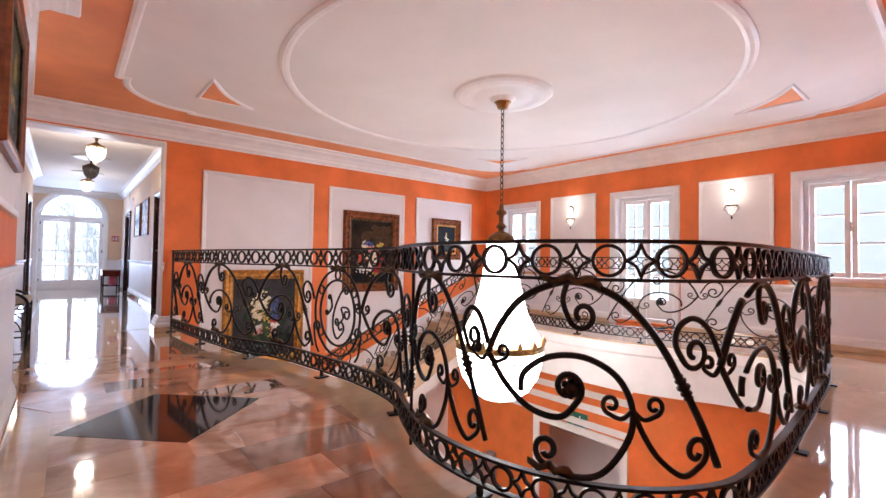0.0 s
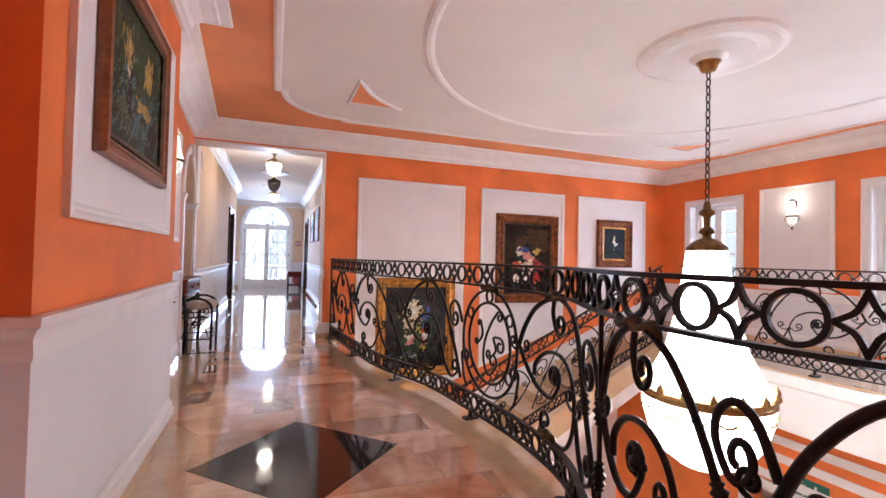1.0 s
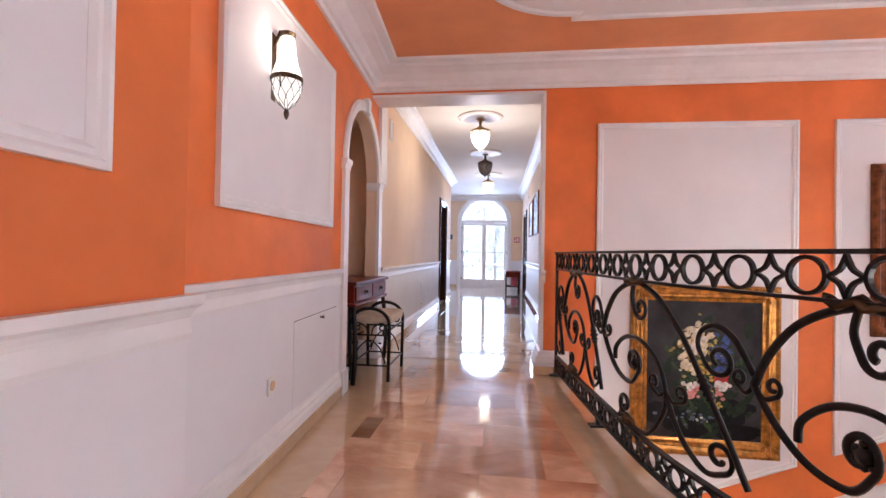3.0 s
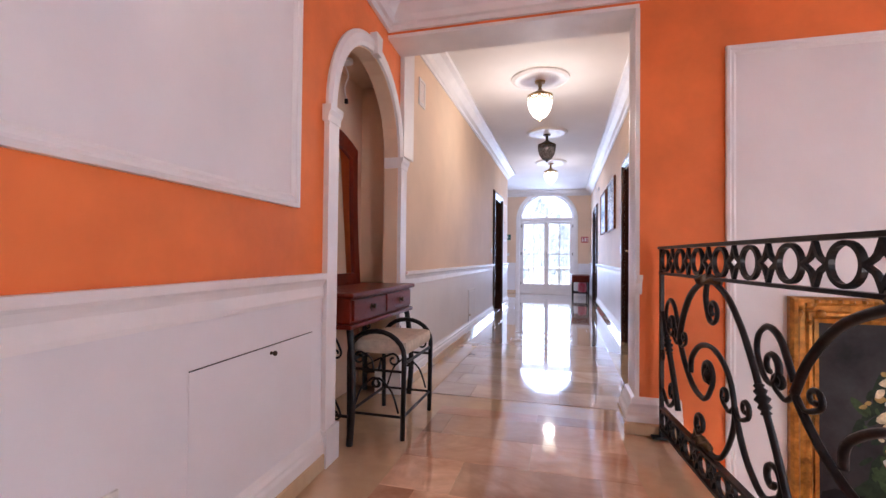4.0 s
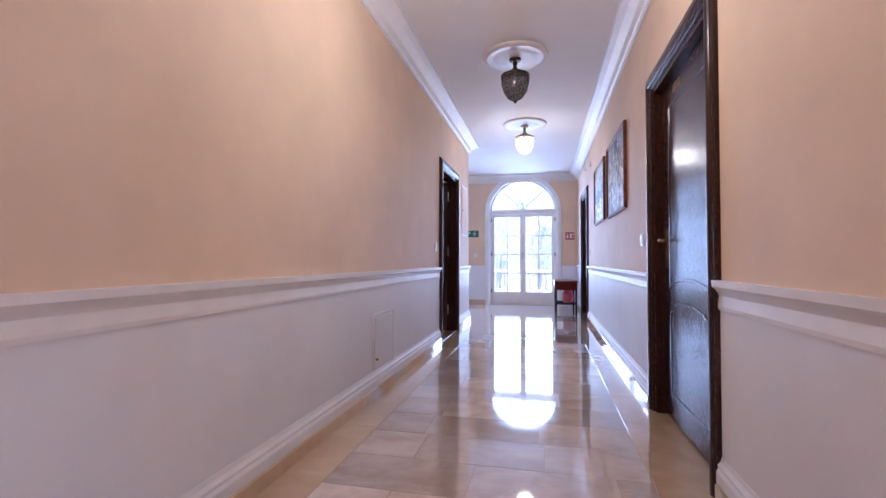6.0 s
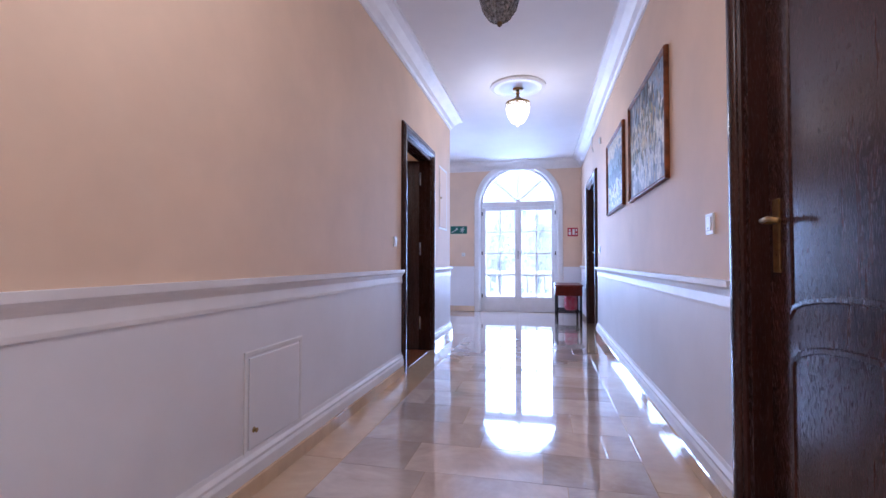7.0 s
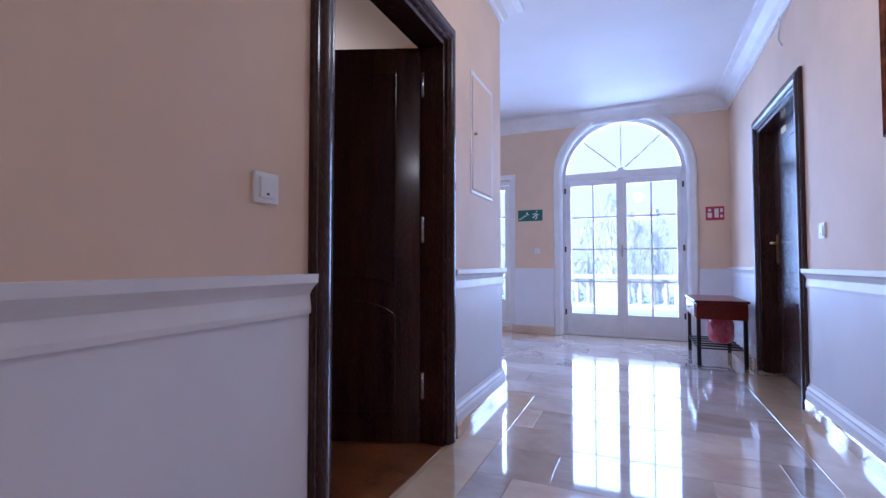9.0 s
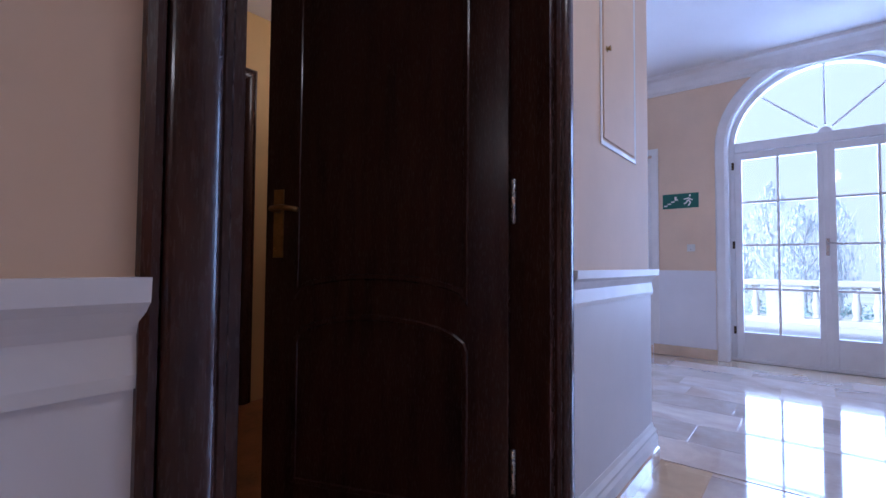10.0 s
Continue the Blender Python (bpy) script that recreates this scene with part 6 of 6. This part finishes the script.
# ---- outside ----
LAWN = material("pale_lawn", (0.40, 0.41, 0.37), 0.9, tint=0.15, scale=0.2, fine=2)
STONE = material("pale_stone", (0.46, 0.45, 0.42), 0.8, tint=0.06, scale=2)
# Distant haze is put into the pale colours of crowns and bark.
LEAVES = material("haze_tinted_crowns", (0.50, 0.56, 0.60), 0.9, tint=0.10, scale=0.5, fine=4)
BARK = material("haze_tinted_bark", (0.46, 0.48, 0.51), 0.9)
structure("ground", box(-400, 400, END_Y + 6.0, 600, -4.4, -4.2), LAWN, "pale winter lawn reaching the horizon", "ground")
structure("ground_east", box(HX1 + 2.5, 400, -300, END_Y + 6.0, -4.4, -4.2), LAWN, "pale winter lawn reaching the horizon", "ground")
structure("terrace", box(-9, 9, END_Y + 0.285, END_Y + 6.0, -0.40, -0.05), STONE, "pale stone roof terrace", "terrace")
bl = thing("balustrade", "white stone balustrade on the terrace", "balustrade", pose(0, END_Y + 4.5, -0.05))
part("plinth_rail", box(-6, 6, -0.12, 0.12, 0.0, 0.10, 0.01), STONE, bl)
part("coping", box(-6, 6, -0.13, 0.13, 0.62, 0.72, 0.02), STONE, bl)
BALU = shared("baluster", lathe([(0.06, 0.10), (0.06, 0.13), (0.035, 0.16), (0.05, 0.22), (0.065, 0.30), (0.045, 0.40), (0.032, 0.48), (0.045, 0.54), (0.035, 0.57), (0.06, 0.59), (0.06, 0.62)], 12), STONE)
for g in range(8):
    gx0 = -6.0 + g * 1.52
    for k in range(4):
        piece("baluster", BALU, pose(gx0 + 0.62 + k * 0.24, 0, 0), bl)
    part("pier", box(gx0 - 0.03, gx0 + 0.47, -0.11, 0.11, 0.0, 0.62, 0.01), STONE, bl)
rng = random.Random(5)


def tree(x, y, h, wide):
    t = thing("tree", "bare tree at the lawn's edge, haze in its pale colour", "tree", pose(x, y, -4.2), group="distant trees")
    tr = tube([(0, 0, 0), (0.1, 0, h * 0.3), (0.0, 0.1, h * 0.65), (0.1, 0, h * 0.95)], 0.28, 7, taper=[1, 0.7, 0.4, 0.1])
    for k in range(7):
        a, z = rng.uniform(0, 6.28), h * rng.uniform(0.3, 0.7)
        tube([(0, 0, z), (wide * 0.5 * math.cos(a), wide * 0.5 * math.sin(a), z + h * 0.16), (wide * 0.8 * math.cos(a), wide * 0.8 * math.sin(a), z + h * 0.28)], 0.10, 5, taper=[1, 0.6, 0.2], bm=tr)
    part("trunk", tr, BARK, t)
    cr = bmesh.new()
    for k in range(2200):
        u = rng.uniform(0, 1)
        rr = wide * math.sin(math.pi * (0.12 + 0.85 * u)) * rng.uniform(0.2, 1.0)
        a = rng.uniform(0, 6.28)
        c = Vector((rr * math.cos(a), rr * math.sin(a), h * (0.22 + 0.78 * u)))
        r = rng.uniform(0.04, 0.10)
        v = [cr.verts.new(c + Vector((rng.uniform(-r, r), rng.uniform(-r, r), rng.uniform(-5 * r, 5 * r)))) for _ in range(3)]
        cr.faces.new(v)
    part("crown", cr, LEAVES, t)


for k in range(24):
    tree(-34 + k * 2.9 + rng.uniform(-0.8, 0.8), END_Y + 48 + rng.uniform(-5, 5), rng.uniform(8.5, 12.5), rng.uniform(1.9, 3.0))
hd = bmesh.new()
for k in range(12000):
    c = Vector((rng.uniform(-45, 45), END_Y + 42 + rng.uniform(-1, 1), -4.2 + rng.uniform(0, 2.6) * rng.uniform(0.6, 1)))
    hd.faces.new([hd.verts.new(c + Vector((rng.uniform(-0.18, 0.18), rng.uniform(-0.18, 0.18), rng.uniform(-0.22, 0.22)))) for _ in range(3)])
# Haze is mixed into the hedge's green as well.
HEDGE = material("haze_tinted_hedge", (0.26, 0.38, 0.38), 0.9, tint=0.3, scale=0.6, fine=4)
tagged(part("hedge", hd, HEDGE), "green hedge along the lawn, its colour paled by haze", "hedge", kind="stuff")

HAZE = glow("pale_sky", (0.93, 0.96, 1.0), 0.29, base=(0.1, 0.1, 0.1))
HAZE_EAST = glow("hazy_blue_sky", (0.78, 0.89, 1.0), 0.18, base=(0.1, 0.1, 0.1))
structure("backdrop", box(-260, 300, END_Y + 150, END_Y + 151, -6, 120), HAZE, "pale overcast sky in the distance", "sky")
structure("backdrop", box(200, 201, -200, END_Y + 150, -6, 120), HAZE_EAST, "pale overcast sky in the distance", "sky")

# ---- armchair in the lower hall ----
GREY = material("grey_upholstery", (0.30, 0.25, 0.24), 0.9, tint=0.1, scale=12, fine=200, bump=0.004)
ac = thing("armchair", "grey upholstered armchair in the hall below", "armchair", pose(6.0, 7.0, LOW, 0, 0, 200))
part("seat", box(-0.30, 0.30, -0.30, 0.30, 0.20, 0.46, 0.06), GREY, ac)
part("backrest", box(-0.38, 0.38, 0.22, 0.42, 0.10, 0.95, 0.07), GREY, ac)
for x in (-0.40, 0.40):
    part("armrest", box(x - 0.09, x + 0.09, -0.32, 0.40, 0.08, 0.62, 0.06), GREY, ac)
for x in (-0.34, 0.34):
    for y in (-0.26, 0.34):
        part("leg", box(x - 0.025, x + 0.025, y - 0.025, y + 0.025, 0.0, 0.12, 0.005), DOOR, ac)

# ---- floor pieces ----
def slab_piece(parent, outline, mat, name="tile", z0=-0.012, z1=0.0):
    bm = prism(outline, z1 - z0, pose(0, 0, z0))
    me = bpy.data.meshes.new(name)
    bmesh.ops.recalc_face_normals(bm, faces=bm.faces)
    bm.to_mesh(me)
    bm.free()
    me.materials.append(mat)
    ob = new(name, me)
    ob.parent = parent
    return ob


JW = 0.0013
# one diamond of black marble in the gallery
DCX, DCY, DR_ = 1.12, 4.49, 0.53
dm = slab_piece(floor, [(DCX + DR_, DCY), (DCX, DCY + DR_), (DCX - DR_, DCY), (DCX, DCY - DR_)], BLACK, "inlay", -0.0115, 0.0015)
dm["label"] = "polished black marble diamond inlay"


def clip(poly, a, b, c):
    """The part of a polygon where a*x + b*y <= c."""
    out = []
    for i, p in enumerate(poly):
        q = poly[(i + 1) % len(poly)]
        dp, dq = a * p[0] + b * p[1] - c, a * q[0] + b * q[1] - c
        if dp <= 0:
            out.append(p)
        if (dp < 0 < dq) or (dq < 0 < dp):
            f = dp / (dp - dq)
            out.append((p[0] + f * (q[0] - p[0]), p[1] + f * (q[1] - p[1])))
    return out


def tile_rows(parent, xlo, xhi, y0, y1, row=0.305, long=0.61, seed=1, stone=None):
    r = random.Random(seed)
    y, k = y0, 0
    while y < y1 - 0.02:
        yb = min(y + row, y1)
        x = xlo(y) - r.choice((0.0, 0.2, 0.33, 0.45)) - (0.3 if k % 2 else 0)
        while x < xhi((y + yb) / 2) - 0.02:
            xb = x + long
            a0, a1 = max(x, xlo(y)), min(xb, xhi(y))
            b0, b1 = max(x, xlo(yb)), min(xb, xhi(yb))
            if a1 - a0 > 0.03 or b1 - b0 > 0.03:
                a1, b1 = max(a1, a0 + 0.002), max(b1, b0 + 0.002)
                o = [(a0 + JW, y + JW), (a1 - JW, y + JW), (b1 - JW, yb - JW), (b0 + JW, yb - JW)]
                cx, cy = (x + xb) / 2, (y + yb) / 2
                if abs(cx - DCX) + abs(cy - DCY) < DR_ + 0.5 and parent is floor:
                    # leave the diamond free
                    for sx in (-1, 1):
                        for sy in (-1, 1):
                            q = clip(o, -sx, 0, -sx * DCX)
                            q = clip(q, 0, -sy, -sy * DCY) if len(q) > 2 else []
                            q = clip(q, -sx, -sy, -(sx * DCX + sy * DCY + DR_ + 0.004)) if len(q) > 2 else []
                            if len(q) > 2:
                                slab_piece(parent, q, TILE)
                else:
                    slab_piece(parent, o, stone or TILE)
            x = xb
        y = yb
        k += 1


def gx(y):
    if y < 2.0:
        return HX1 - 0.25
    return rail_x(max(2.12, min(y, 7.6))) - 0.24


tile_rows(floor, lambda y: (STEP_X if STEP_Y0 < y < STEP_Y1 else HX0) + 0.20, gx, 1.9, HY1 + 0.10, seed=3)
tile_rows(floor, lambda y: HX0 + 0.25, lambda y: HX1 - 0.25, 1.0, 1.65, seed=4)
tile_rows(floor, lambda y: 6.45, lambda y: HX1 - 0.25, 2.6, 7.8, seed=5)
tile_rows(cfloor, lambda y: CX0 + 0.235, lambda y: CX1 - 0.235, HY1 + 0.34, WALL_END + 0.05, seed=7, stone=PALE_TILE)
tile_rows(cfloor, lambda y: LOBBY_X + 0.25, lambda y: CX1 - 0.235, WALL_END + 0.06, END_Y - 0.25, seed=8, stone=PALE_TILE)
# border strips along the corridor walls, in lengths
for x0, x1, y0, y1 in ((CX0 + 0.027, CX0 + 0.232, HY1 + 0.36, WALL_END), (CX1 - 0.232, CX1 - 0.027, HY1 + 0.36, END_Y - 0.03)):
    y = y0
    while y < y1 - 0.05:
        yb = min(y + 0.92, y1)
        slab_piece(cfloor, [(x0, y + JW), (x1, y + JW), (x1, yb - JW), (x0, yb - JW)], BORDER, "border_stone")
        y = yb
